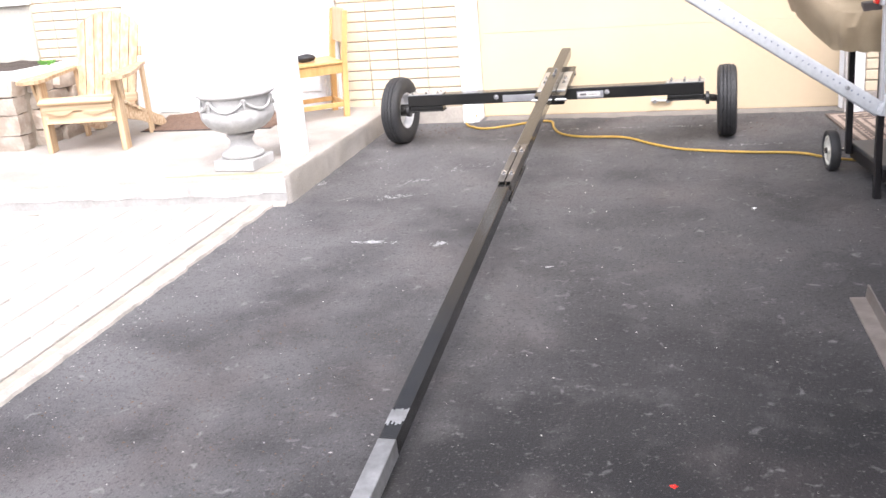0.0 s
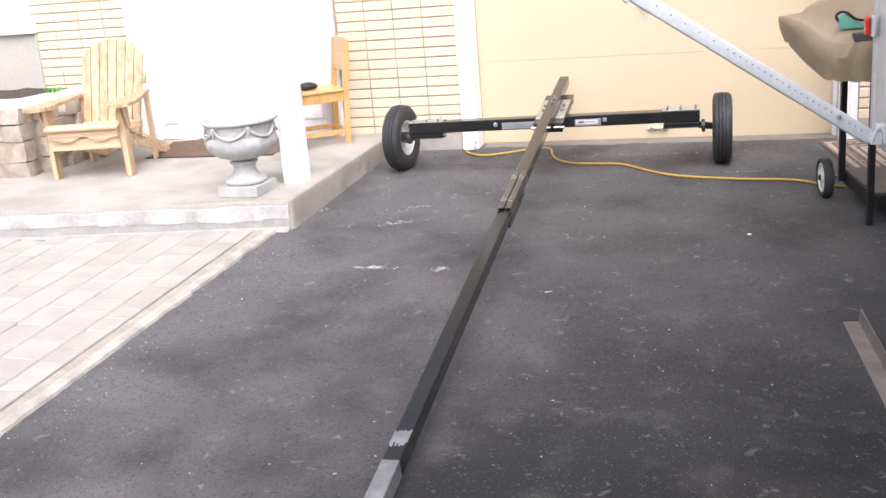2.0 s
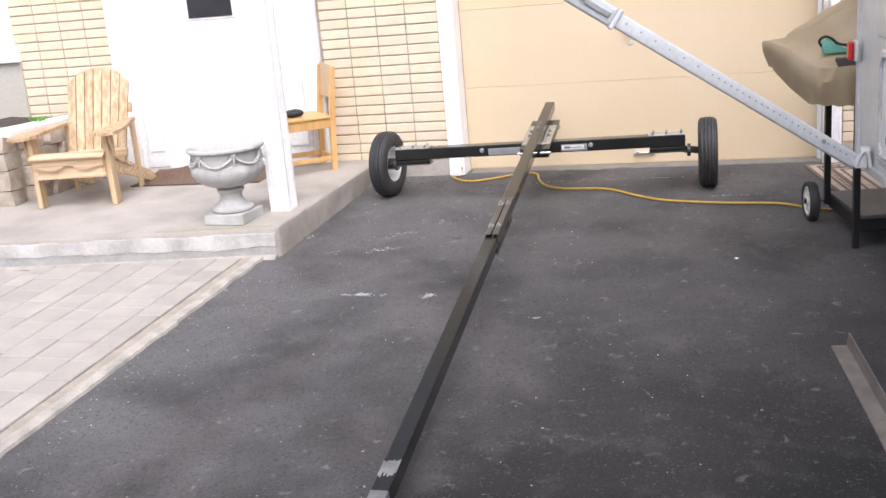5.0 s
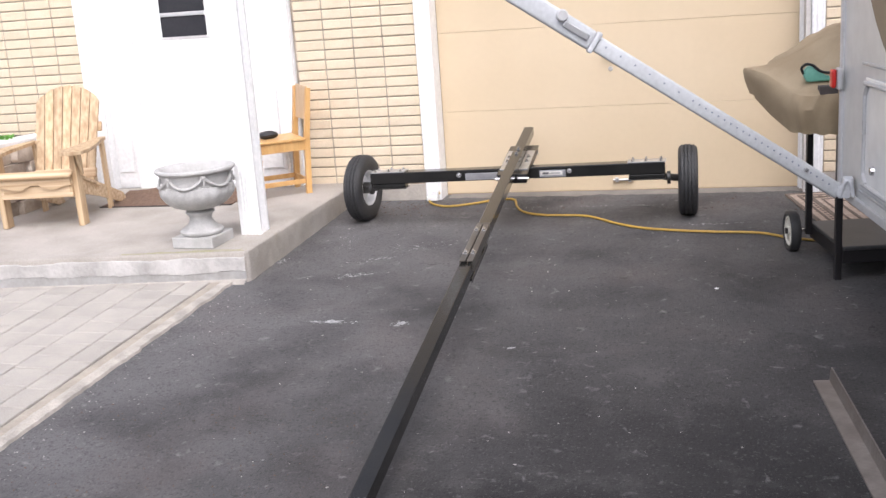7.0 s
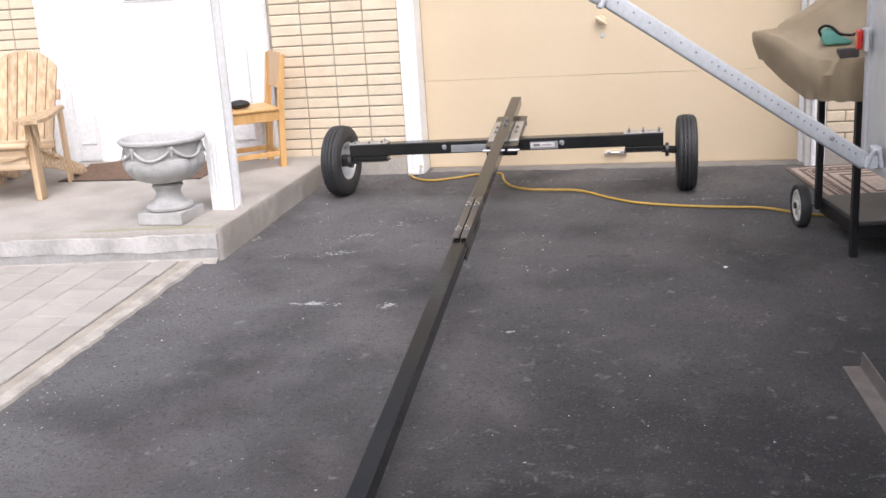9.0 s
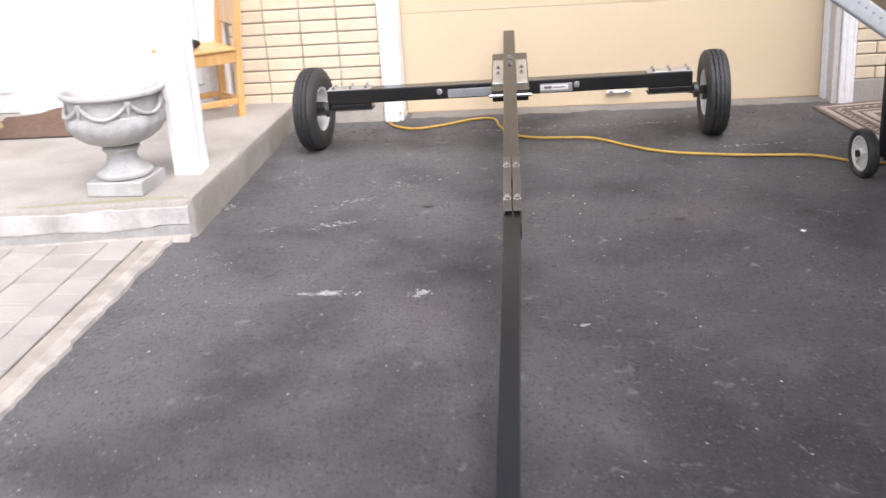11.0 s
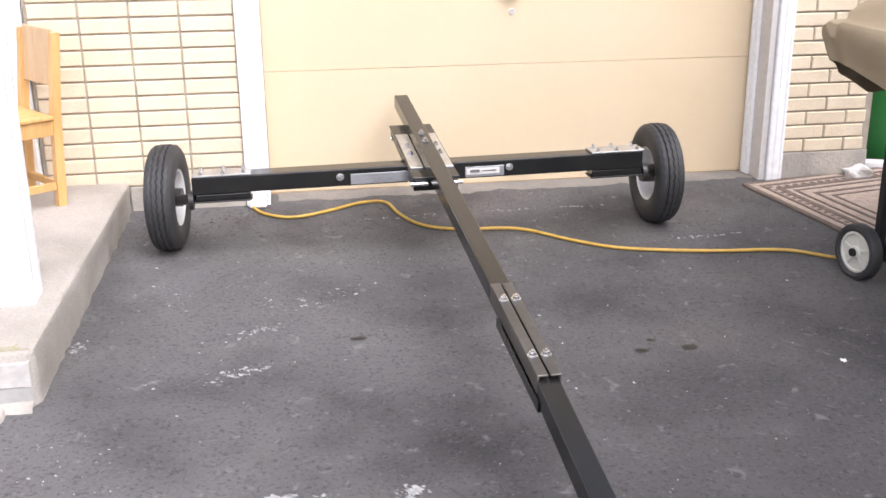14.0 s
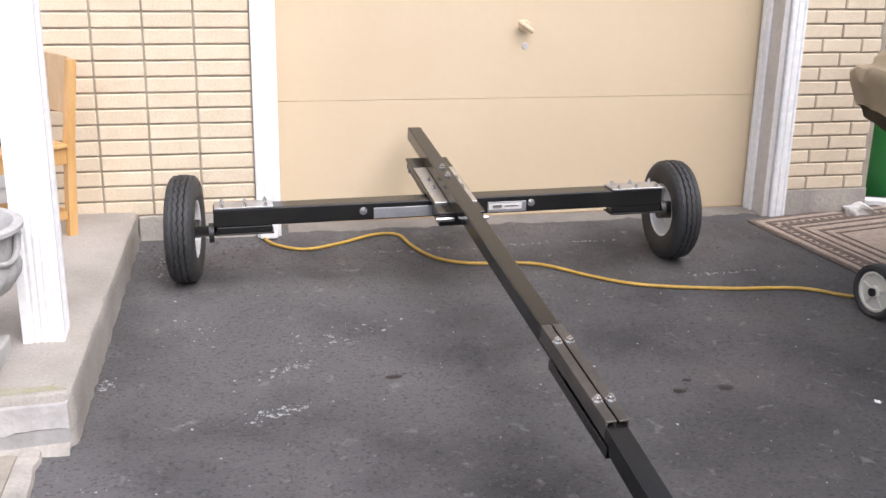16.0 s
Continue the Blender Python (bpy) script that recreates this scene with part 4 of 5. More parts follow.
def build_urn():
    u = thing("garden_urn", pose(-1.09, -1.635, porch_z(-1.635) - 0.003, 0, 0, -3) @ Matrix.Diagonal((1.11, 1.11, 0.99, 1)), "grey cast-stone garden urn with draped swags on a square plinth", "urn")
    part("plinth", boxed((-0.118, -0.118, 0.0), (0.118, 0.118, 0.066), 0.006), "urn", u)
    bm = bmesh.new()
    lathe(bm, [(0.1, 0.066), (0.112, 0.074), (0.114, 0.088), (0.106, 0.1), (0.092, 0.105), (0.086, 0.112), (0.07, 0.128), (0.06, 0.15), (0.059, 0.17), (0.066, 0.185), (0.075, 0.193), (0.076, 0.202), (0.066, 0.21), (0.05, 0.214)], 40)
    part("foot", bm, "urn", u, smooth=True)
    bm = bmesh.new()

    def gadroon(a, k):
        return 1 + (0.035 * abs(math.sin(a * 9)) if 1 <= k <= 6 else 0)
    lathe(bm, [(0.05, 0.214), (0.085, 0.222), (0.13, 0.24), (0.165, 0.27), (0.185, 0.305), (0.19, 0.335), (0.184, 0.36), (0.178, 0.366), (0.176, 0.375), (0.178, 0.41), (0.182, 0.432), (0.2, 0.442), (0.208, 0.45), (0.208, 0.462), (0.2, 0.468), (0.185, 0.466), (0.172, 0.45), (0.165, 0.4), (0.15, 0.36), (0.06, 0.34)], 108, wave=gadroon)
    part("bowl", bm, "urn", u, smooth=True)
    for k in range(6):
        a0, a1 = 2 * math.pi * k / 6 + 0.2, 2 * math.pi * (k + 1) / 6 + 0.2
        pts = []
        for s in range(9):
            t = s / 8
            a = a0 + (a1 - a0) * t
            drop = 0.06 * (1 - (2 * t - 1) ** 2)
            r = 0.184 + 0.01 * (drop / 0.06)
            pts.append((r * math.cos(a), r * math.sin(a), 0.425 - drop))
        bm = bmesh.new()
        sweep(bm, pts, 0.0085, 8)
        part("swag", bm, "urn", u, smooth=True)
        bm = bmesh.new()
        bmesh.ops.create_icosphere(bm, subdivisions=2, radius=0.016, matrix=Matrix.Translation((0.186 * math.cos(a0), 0.186 * math.sin(a0), 0.423)))
        rod(bm, (0.189 * math.cos(a0), 0.189 * math.sin(a0), 0.415), (0.191 * math.cos(a0), 0.191 * math.sin(a0), 0.372), 0.009, 0.004, 8)
        part("tassel", bm, "urn", u, smooth=True)


build_urn()


def build_doormat():
    d = thing("doormat", pose(-1.87, -0.44, porch_z(-0.44), 1.5), "brown coir doormat with a curled back edge", "doormat")
    bm = bmesh.new()
    n = 26
    rows = []
    for j in range(11):
        y = -0.2 + 0.4 * j / 10
        row = []
        for i in range(n + 1):
            x = -0.5 + 1.0 * i / n
            lift = 0.075 * max(0, (j - 5) / 5) ** 1.6 * (0.35 + 0.65 * math.exp(-((x + 0.12) / 0.16) ** 2))
            row.append((x, y, 0.008 + lift + 0.002 * noise.noise(Vector((x * 9, y * 9, 0)))))
        rows.append(row)
    top = [[bm.verts.new(p) for p in r] for r in rows]
    low = [[bm.verts.new((p[0], p[1], p[2] - 0.008)) for p in r] for r in rows]
    for grid in (top, low):
        for a, b in zip(grid, grid[1:]):
            for i in range(n):
                bm.faces.new((a[i], a[i + 1], b[i + 1], b[i]))
    for i in range(n):
        for j in (0, 10):
            bm.faces.new((top[j][i], top[j][i + 1], low[j][i + 1], low[j][i]))
    for j in range(10):
        for i in (0, n):
            bm.faces.new((top[j][i], top[j + 1][i], low[j + 1][i], low[j][i]))
    part("mat_body", bm, "doormat", d, smooth=True)
    part("rubber_edge", boxed((-0.51, -0.215, 0.0), (0.51, -0.202, 0.007), 0.002, 1), "mat_edge", d)


build_doormat()


# ---- the trailer frame on the driveway ----
WHEEL_R = 0.222


def build_wheel(name, parent, x, y, z, outward, toe=0.0):
    """A trailer wheel turning about x; outward is the side of the dished rim face."""
    w = new(name)
    w.parent = parent
    w.location = (x, y, z)
    turn = pose(0, 0, 0, 0, 0, toe) @ pose(0, 0, 0, 0, 90 * outward, 0)
    bm = bmesh.new()
    half = 0.06
    prof = [(0.118, -0.046), (0.14, -0.057), (0.176, -half), (0.199, -0.056), (0.21, -0.0495)]
    for c in (-0.032, -0.011, 0.011, 0.032):
        R = WHEEL_R - (0.0035 if abs(c) > 0.02 else 0.0)
        prof += [(R - 0.002, c - 0.0085), (R, c - 0.007), (R, c + 0.006), (R - 0.002, c + 0.0075), (R - 0.007, c + 0.0085), (R - 0.007, c + 0.011)]
    prof += [(0.21, 0.0495), (0.199, 0.056), (0.176, half), (0.14, 0.057), (0.118, 0.046)]

    lathe(bm, prof, 144, None, ring_shut=True)
    for v in bm.verts:
        if v.co.xy.length > 0.2145 and abs(v.co.z) < 0.042:
            v.co.z += 0.0022 * (1 if round(math.atan2(v.co.y, v.co.x) / (2 * math.pi / 144)) % 4 < 2 else -1)
    bmesh.ops.transform(bm, matrix=turn, verts=bm.verts)
    part("tyre", bm, "rubber", w, "black ribbed rubber tyre", True)
    bm = bmesh.new()
    lathe(bm, [(0.1185, -0.049), (0.11, -0.045), (0.105, -0.03), (0.102, 0.0), (0.099, 0.012), (0.07, 0.024), (0.045, 0.026), (0.04, 0.018), (0.0399, 0.012), (0.095, 0.004), (0.105, 0.03), (0.11, 0.045), (0.1185, 0.049)], 56, turn, ring_shut=True)
    rim = part("rim", bm, "rim", w, "white painted steel rim", True)
    bm = bmesh.new()
    lathe(bm, [(0.038, -0.06), (0.04, 0.03), (0.034, 0.05), (0.02, 0.056), (0.001, 0.057)], 28, turn)
    part("hub", bm, "black_worn", w, smooth=True)
    for k in range(4):
        a = math.pi / 4 + k * math.pi / 2
        bm = bmesh.new()
        c = Vector((0.058 * math.cos(a), 0.058 * math.sin(a), 0))
        rod(bm, turn @ (c + Vector((0, 0, 0.02))), turn @ (c + Vector((0, 0, 0.04))), 0.01, None, 6)
        part("lug_nut", bm, "steel", rim)
    return w


def bolt(parent, at, up, r=0.013, washer=True, name="bolt"):
    up = Vector(up).normalized()
    at = Vector(at)
    bm = bmesh.new()
    if washer:
        rod(bm, at, at + up * 0.0022, r * 1.35, None, 18)
    rod(bm, at + up * 0.002, at + up * 0.011, r, None, 6)
    rod(bm, at + up * 0.009, at + up * 0.017, r * 0.5, None, 10)
    return part(name, bm, "steel", parent, "bright zinc bolt")


def build_trailer():
    t = thing("trailer_frame", pose(0, 0, 0), "black painted bare trailer frame, axle and long tongue", "trailer frame")
    # axle beam, lying across and turned a little
    turn = pose(0.617, -0.661, -0.009, 0, -0.7, 0.3)

    def on(lo, hi, bevel=0.004, seg=2):
        return boxed(lo, hi, bevel, seg, turn)
    zb, zt = 0.268, 0.34
    part("axle_beam", on((-0.945, -0.05, zb), (0.935, 0.05, zt), 0.006, 3), "black", t)
    for sx in (-1, 1):
        part("half_axle", on((sx * 0.935 if sx < 0 else 0.715, -0.04, zb - 0.03), (-0.715 if sx < 0 else 0.935, 0.04, zb - 0.001), 0.006), "black", t)
        bm = bmesh.new()
        rod(bm, turn @ Vector((sx * 0.93, 0.03, 0.235)), turn @ Vector((sx * 1.05, 0.14, 0.2)), 0.022)
        rod(bm, turn @ Vector((sx * 0.945, 0.0, 0.235)), turn @ Vector((sx * 0.965, 0.0, 0.235)), 0.04)
        part("spindle", bm, "black_worn", t, smooth=True)
        plate = part("end_plate", on((sx * 0.94 if sx < 0 else 0.71, -0.052, zt + 0.0005), (-0.71 if sx < 0 else 0.94, 0.052, zt + 0.007), 0.001, 1), "zinc", t, "bright zinc clamp plate")
        for u in (0.74, 0.82, 0.91):
            for y in (-0.038, 0.038):
                bolt(plate, turn @ Vector((sx * u, y, zt + 0.007)), (0, 0, 1), 0.008)
        part("lower_plate", on((sx * 0.94 if sx < 0 else 0.71, -0.045, zb - 0.0365), (-0.71 if sx < 0 else 0.94, 0.045, zb - 0.0305), 0.001, 1), "black_worn", t)
    # sleeves on the front face and stickers
    for x0, x1 in ((-0.31, -0.02), (0.165, 0.33)):
        part("front_sleeve", on((x0, -0.0545, zb + 0.006), (x1, -0.0505, zt - 0.022), 0.0015, 1), "sleeve", t, "grey steel splice plate")
    st = part("sticker", on((0.17, -0.056, zb + 0.018), (0.31, -0.0548, zb + 0.044), 0.0), "label", t, "pale printed sticker")
    part("print_bar", on((0.185, -0.0566, zb + 0.026), (0.225, -0.0561, zb + 0.038)), "ink", st)
    part("print_bar", on((0.235, -0.0566, zb + 0.03), (0.295, -0.0561, zb + 0.034)), "ink", st)
    for x in (-0.352, 0.352):
        bolt(t, turn @ Vector((x, -0.0505, zb + 0.04)), turn.to_3x3() @ Vector((0, -1, 0)), 0.012)
    # wheels
    for sx, name in ((-1, "wheel"), (1, "wheel")):
        hub = turn @ Vector((sx * 1.065, 0.145, 0))
        build_wheel(name, t, hub.x, hub.y, gz(hub.y) + WHEEL_R - 0.003, sx, -6.0 if sx < 0 else 1.0)

    # tongue: its own axes run along -y from the back end, x across, z up
    back, front = Vector((0.603, 0.05, 0.458)), Vector((0.765, -4.95, -0.122))
    d = (front - back).normalized()
    side = d.cross(Vector((0, 0, 1))).normalized()
    up = side.cross(d)
    run = Matrix.Translation(back) @ Matrix(((-side.x, -d.x, up.x, 0), (-side.y, -d.y, up.y, 0), (-side.z, -d.z, up.z, 0), (0, 0, 0, 1)))
    # x' is +x-ish, y' points back to the garage, z' up
    if (run.to_3x3() @ Vector((1, 0, 0))).x < 0:
        run = run @ Matrix.Diagonal((-1, 1, 1, 1))

    def tn(lo, hi, bevel=0.003, seg=2):
        return boxed(lo, hi, bevel, seg, run)
    w = 0.032
    part("tongue_rear", tn((-w, -2.24, -0.03), (w, 0.0, 0.03), 0.005, 3), "black", t)
    fa, fb = Vector((0.679, -2.24, 0.19)), Vector((0.722, -5.02, -0.222))
    fd = (fb - fa).normalized()
    fside = Vector((0, 0, 1)).cross(fd).normalized()
    fup = fd.cross(fside)
    droop = Matrix.Translation(fa) @ Matrix(((fside.x, -fd.x, fup.x, 0), (fside.y, -fd.y, fup.y, 0), (fside.z, -fd.z, fup.z, 0), (0, 0, 0, 1)))
    flen = (fb - fa).length
    part("tongue_front", boxed((-0.0295, -flen, -0.032), (0.0295, 0.0, 0.032), 0.004, 3, droop), "black", t)
    # coupling: two angles on top, a channel below
    for sx in (-1, 1):
        bm = bmesh.new()
        a, b = sx * 0.003, sx * 0.033
        box(bm, (min(a, b), -2.55, 0.0305), (max(a, b), -2.02, 0.0365), 0.001, 1, run)
        box(bm, (min(b, b - sx * 0.006), -2.55, -0.015), (max(b, b - sx * 0.006), -2.02, 0.0302), 0.001, 1, run)
        ang = part("coupling_angle", bm, "angle", t, "brown steel angle on the coupling")
        for y in (-2.13, -2.45):
            bolt(ang, run @ Vector((sx * 0.0185, y, 0.0365)), up, 0.011)
    bm = bmesh.new()
    box(bm, (-0.0365, -2.58, -0.056), (0.031, -2.12, -0.0522), 0.001, 1, run)
    box(bm, (-0.0365, -2.58, -0.052), (-0.0335, -2.12, -0.024), 0.001, 1, run)
    box(bm, (0.028, -2.6, -0.058), (0.031, -2.12, -0.034), 0.001, 1, run)
    part("coupling_channel", bm, "black", t)
    # saddle plate where the tongue crosses the axle
    part("saddle_plate", tn((-0.095, -0.94, -0.0385), (0.095, -0.27, -0.0305), 0.002, 1), "black", t)
    part("saddle_block", tn((-0.09, -0.935, -0.09), (0.09, -0.8, -0.039), 0.004, 2), "black", t)
    part("saddle_block", tn((-0.09, -0.66, -0.075), (0.09, -0.28, -0.039), 0.004, 2), "black_worn", t)
    for sx in (-1, 1):
        a, b = sx * 0.034, sx * 0.088
        clamp = part("clamp_plate", tn((min(a, b), -0.84, -0.0305), (max(a, b), -0.42, -0.024), 0.001, 1), "zinc", t, "bright zinc clamp plate")
        for y in (-0.58, -0.68):
            bolt(clamp, run @ Vector((sx * 0.062, y, -0.024)), up, 0.01)
        bm = bmesh.new()
        rod(bm, run @ Vector((sx * 0.035, -0.946, -0.055)), run @ Vector((sx * 0.105, -0.946, -0.055)), 0.009, None, 12)
        part("cross_bolt", bm, "steel", t, smooth=True)
    for y in (-0.58, -0.68):
        bolt(t, run @ Vector((0.0, y, 0.03)), up, 0.01)
    bm = bmesh.new()
    rod(bm, run @ Vector((-0.1, -0.36, -0.062)), run @ Vector((0.1, -0.36, -0.062)), 0.008, None, 12)
    part("cross_bolt", bm, "steel", t, smooth=True)
    # pale sleeve towards the street end: scuffs plus sky reflection put into the colour
    part("tongue_end_cap", boxed((-0.0305, -flen - 0.004, -0.033), (0.0305, -2.235, 0.033), 0.004, 2, droop), "scuffed", t, "pale tongue end, scuffs and sky reflection in its colour")
    # mottled pale band: scuffed paint with the sky's glare coloured in
    bm = bmesh.new()
    for k in range(9):
        u = -0.026 + 0.0065 * k
        a0 = -2.08 - 0.02 * noise.noise(Vector((k * 1.7, 2, 0)))
        box(bm, (u - 0.0032, -2.16 + 0.03 * noise.noise(Vector((k * 2.3, 5, 0))), 0.032), (u + 0.0032, a0, 0.0326), 0.0, 1, droop)
    part("scuff_glare_mark", bm, "scuffed", t, "pale scuff and painted sky glare across the tube")


build_trailer()


# ---- extension cord ----
def build_cord():
    line = ((-0.075, 0.02), (-0.12, -0.035), (-0.07, -0.165), (0.055, -0.242), (0.214, -0.186), (0.385, -0.085), (0.5, -0.095), (0.545, -0.264),
            (0.617, -0.421), (0.752, -0.509), (1.001, -0.54), (1.111, -0.603), (1.228, -0.72), (1.388, -0.838), (1.565, -0.899),
            (1.8, -0.948), (2.09, -0.986), (2.276, -1.11), (2.5, -1.14), (2.9, -1.0))
    c = thing("extension_cord", pose(0, 0, 0), "yellow extension cord snaking over the asphalt", "cord")
    bm = bmesh.new()
    pts = [(-0.045, 0.0, 0.06), (-0.07, -0.05, 0.03)] + [(x, min(y, -0.045), gz(y) + 0.0085) for x, y in line[1:]]
    sweep(bm, pts, 0.0075, 8)
    part("cable", bm, "cord", c, smooth=True)
    bm = boxed((-0.135, -0.075, 0.0), (-0.055, -0.04, 0.035), 0.008, 2)
    box(bm, (-0.1, -0.066, 0.033), (-0.05, -0.036, 0.075), 0.006, 2)
    part("plug", bm, "white", c, "white plug end")


build_cord()


# ---- rug by the pier ----
def build_rug():
    r = thing("outdoor_rug", pose(2.29, -0.1, gz(-0.1) + 0.001, math.degrees(math.atan(SLOPE)), 0, 12), "tan outdoor rug with dark bordered rectangles", "rug")
    part("rug_body", boxed((0.0, -0.95, 0.0), (1.35, 0.0, 0.009), 0.003, 1), "rug", r)
    part("edge_band", frame_mesh(0.0, -0.95, 1.35, 0.0, 0.022, 0.0095), "rug_dark", r)
    for inset, w in ((0.06, 0.018), (0.115, 0.03), (0.175, 0.015), (0.24, 0.02), (0.3, 0.014)):
        part("band", frame_mesh(inset, -0.95 + inset, 1.35 - inset, -inset, w, 0.0105), "rug_dark", r)
    for i in range(24):
        part("dash", boxed((0.084 + i * 0.05, -0.108, 0.009), (0.107 + i * 0.05, -0.09, 0.0108)), "rug_dark", r)
        part("dash", boxed((0.084 + i * 0.05, -0.86, 0.009), (0.107 + i * 0.05, -0.842, 0.0108)), "rug_dark", r)
    for i in range(16):
        part("dash", boxed((0.09, -0.83 + i * 0.045, 0.009), (0.108, -0.808 + i * 0.045, 0.0108)), "rug_dark", r)


def frame_mesh(x0, y0, x1, y1, w, z):
    bm = bmesh.new()
    for lo, hi in (((x0, y0), (x1, y0 + w)), ((x0, y1 - w), (x1, y1)), ((x0, y0 + w + 0.0002), (x0 + w, y1 - w - 0.0002)), ((x1 - w, y0 + w + 0.0002), (x1, y1 - w - 0.0002))):
        box(bm, (*lo, 0.0085), (*hi, z + 0.0012))
    return bm


build_rug()


# ---- covered barbecue ----
def build_barbecue():
    base = gz(-1.8)
    b = thing("barbecue", pose(2.415, -1.79, base, 0, 0, 10), "barbecue on a black wheeled cart under a khaki canvas cover", "barbecue")
    # the wheels stand on the garage side
    for x, y in ((0.0, 0.0), (0.0, 0.52), (1.0, 0.0), (1.0, 0.52)):
        low = -0.002 if y < 0.1 else 0.11
        part("leg", boxed((x - 0.016, y - 0.016, low), (x + 0.016, y + 0.016, 0.86), 0.003), "frame", b)
    part("shelf", boxed((0.017, -0.03, 0.15), (1.03, 0.56, 0.172), 0.006), "shelf", b, "dark grey bottom shelf")
    part("shelf_skirt", boxed((0.017, -0.022, 0.085), (1.025, 0.552, 0.1495), 0.004), "frame", b)
    w = new("wheel")
    w.parent = b
    w.location = (-0.085, 0.53, 0.131)
    turn = pose(0, 0, 0, 0, -90, 0)
    bm = bmesh.new()
    lathe(bm, [(0.08, -0.018), (0.094, -0.027), (0.107, -0.024), (0.112, -0.015), (0.112, 0.015), (0.107, 0.024), (0.094, 0.027), (0.08, 0.018)], 48, turn, ring_shut=True)
    part("tyre", bm, "rubber", w, smooth=True)
    bm = bmesh.new()
    lathe(bm, [(0.0815, -0.018), (0.0815, 0.0195), (0.073, 0.021), (0.069, 0.012), (0.026, 0.013), (0.024, 0.024), (0.017, 0.025), (0.0169, -0.016), (0.065, -0.016)], 48, turn, ring_shut=True)
    rim = part("rim", bm, "hub", w, "cream plastic spoked rim", True)
    for k in range(5):
        bm = boxed((0.025, -0.007, 0.0125), (0.071, 0.007, 0.017), 0.002, 1, turn @ Matrix.Rotation(2 * math.pi * k / 5, 4, "Z"))
        part("spoke", bm, "hub", rim)
    bm = bmesh.new()
    rod(bm, (0.05, 0, 0), (-0.034, 0, 0), 0.0165, None, 16)
    part("hub", bm, "frame", w, smooth=True)
    bm = bmesh.new()
    rod(bm, (-0.04, 0.53, 0.131), (1.05, 0.53, 0.131), 0.0085, None, 10)
    part("axle_rod", bm, "steel", b, smooth=True)
    # canvas cover: footprint rings up the side, then in over the top
    bm = bmesh.new()
    n_a, secs = 120, []
    rows = [(0.0, 0.03, 0), (0.04, 0.028, 0), (0.2, 0.02, 0), (0.4, 0.012, 0), (0.6, 0.004, 0), (0.78, 0.0, 0), (0.9, 0.002, 0), (0.97, 0.008, 0), (1.0, 0.02, 1),
            (1.0, 0.04, 1), (1.0, 0.07, 1), (1.0, 0.11, 1), (1.0, 0.15, 1), (1.0, 0.19, 1), (1.0, 0.23, 1), (1.0, 0.27, 1), (1.0, 0.31, 1), (1.0, 0.345, 1)]

    def lid(x, y):
        """Height of the top: low along the front, climbing to the hood at the back."""
        back = min(1.0, max(0.0, (y + 0.06) / 0.36))
        climb = 0.66 * max(0.0, x + 0.22)
        climb = min(climb, 0.2 + 0.25 * (climb - 0.2)) if climb > 0.2 else climb
        return 0.925 + (0.09 + min(0.245, climb)) * back

    for k, (f, inset, over) in enumerate(rows):
        ring = []
        for i in range(n_a):
            a = 2 * math.pi * i / n_a
            c, sn = math.cos(a), math.sin(a)
            e = 0.17
            u = math.copysign(abs(c) ** e, c)
            v = math.copysign(abs(sn) ** e, sn)
            y = 0.25 + v * (0.34 - inset)
            left = -0.21 - 0.2 * (y + 0.09)
            x = left + (1.3 - left) * (u + 1) / 2
            x += inset * max(0, -u) - inset * max(0, u)
            hem = 0.728 + 0.33 * min(0.45, max(0, y + 0.03)) * min(1, max(0, -0.35 - 4.5 * x))
            top = lid(x, y)
            zz = hem + (top - hem) * f
            fold = 1 - 2 * abs(noise.noise(Vector((x * 7, y * 7, zz * 5))))
            fold2 = 1 - 2 * abs(noise.noise(Vector((x * 17, y * 17 + 4, zz * 13))))
            crease = (0.018 * fold + 0.013 * fold2) * (0.8 if over else 1.0)
            drape = 0.008 * math.sin(a * 11 + zz * 5) * (1 - k / 7 if k < 7 else 0)
            ring.append(bm.verts.new((x + (crease + drape) * c, y + (crease + drape) * sn, zz + crease * 0.7 + (0.006 * math.sin(a * 5 + 1) if k < 2 else 0))))
        secs.append(ring)
    for lo, hi in zip(secs, secs[1:]):
        for i in range(n_a):
            bm.faces.new((lo[i], lo[(i + 1) % n_a], hi[(i + 1) % n_a], hi[i]))
    bm.faces.new(secs[-1])
    part("cover", bm, "canvas", b, "creased khaki canvas cover", True)
    part("firebox", boxed((0.03, 0.02, 0.7), (0.97, 0.5, 0.86), 0.02), "frame", b)
    return b


build_barbecue()


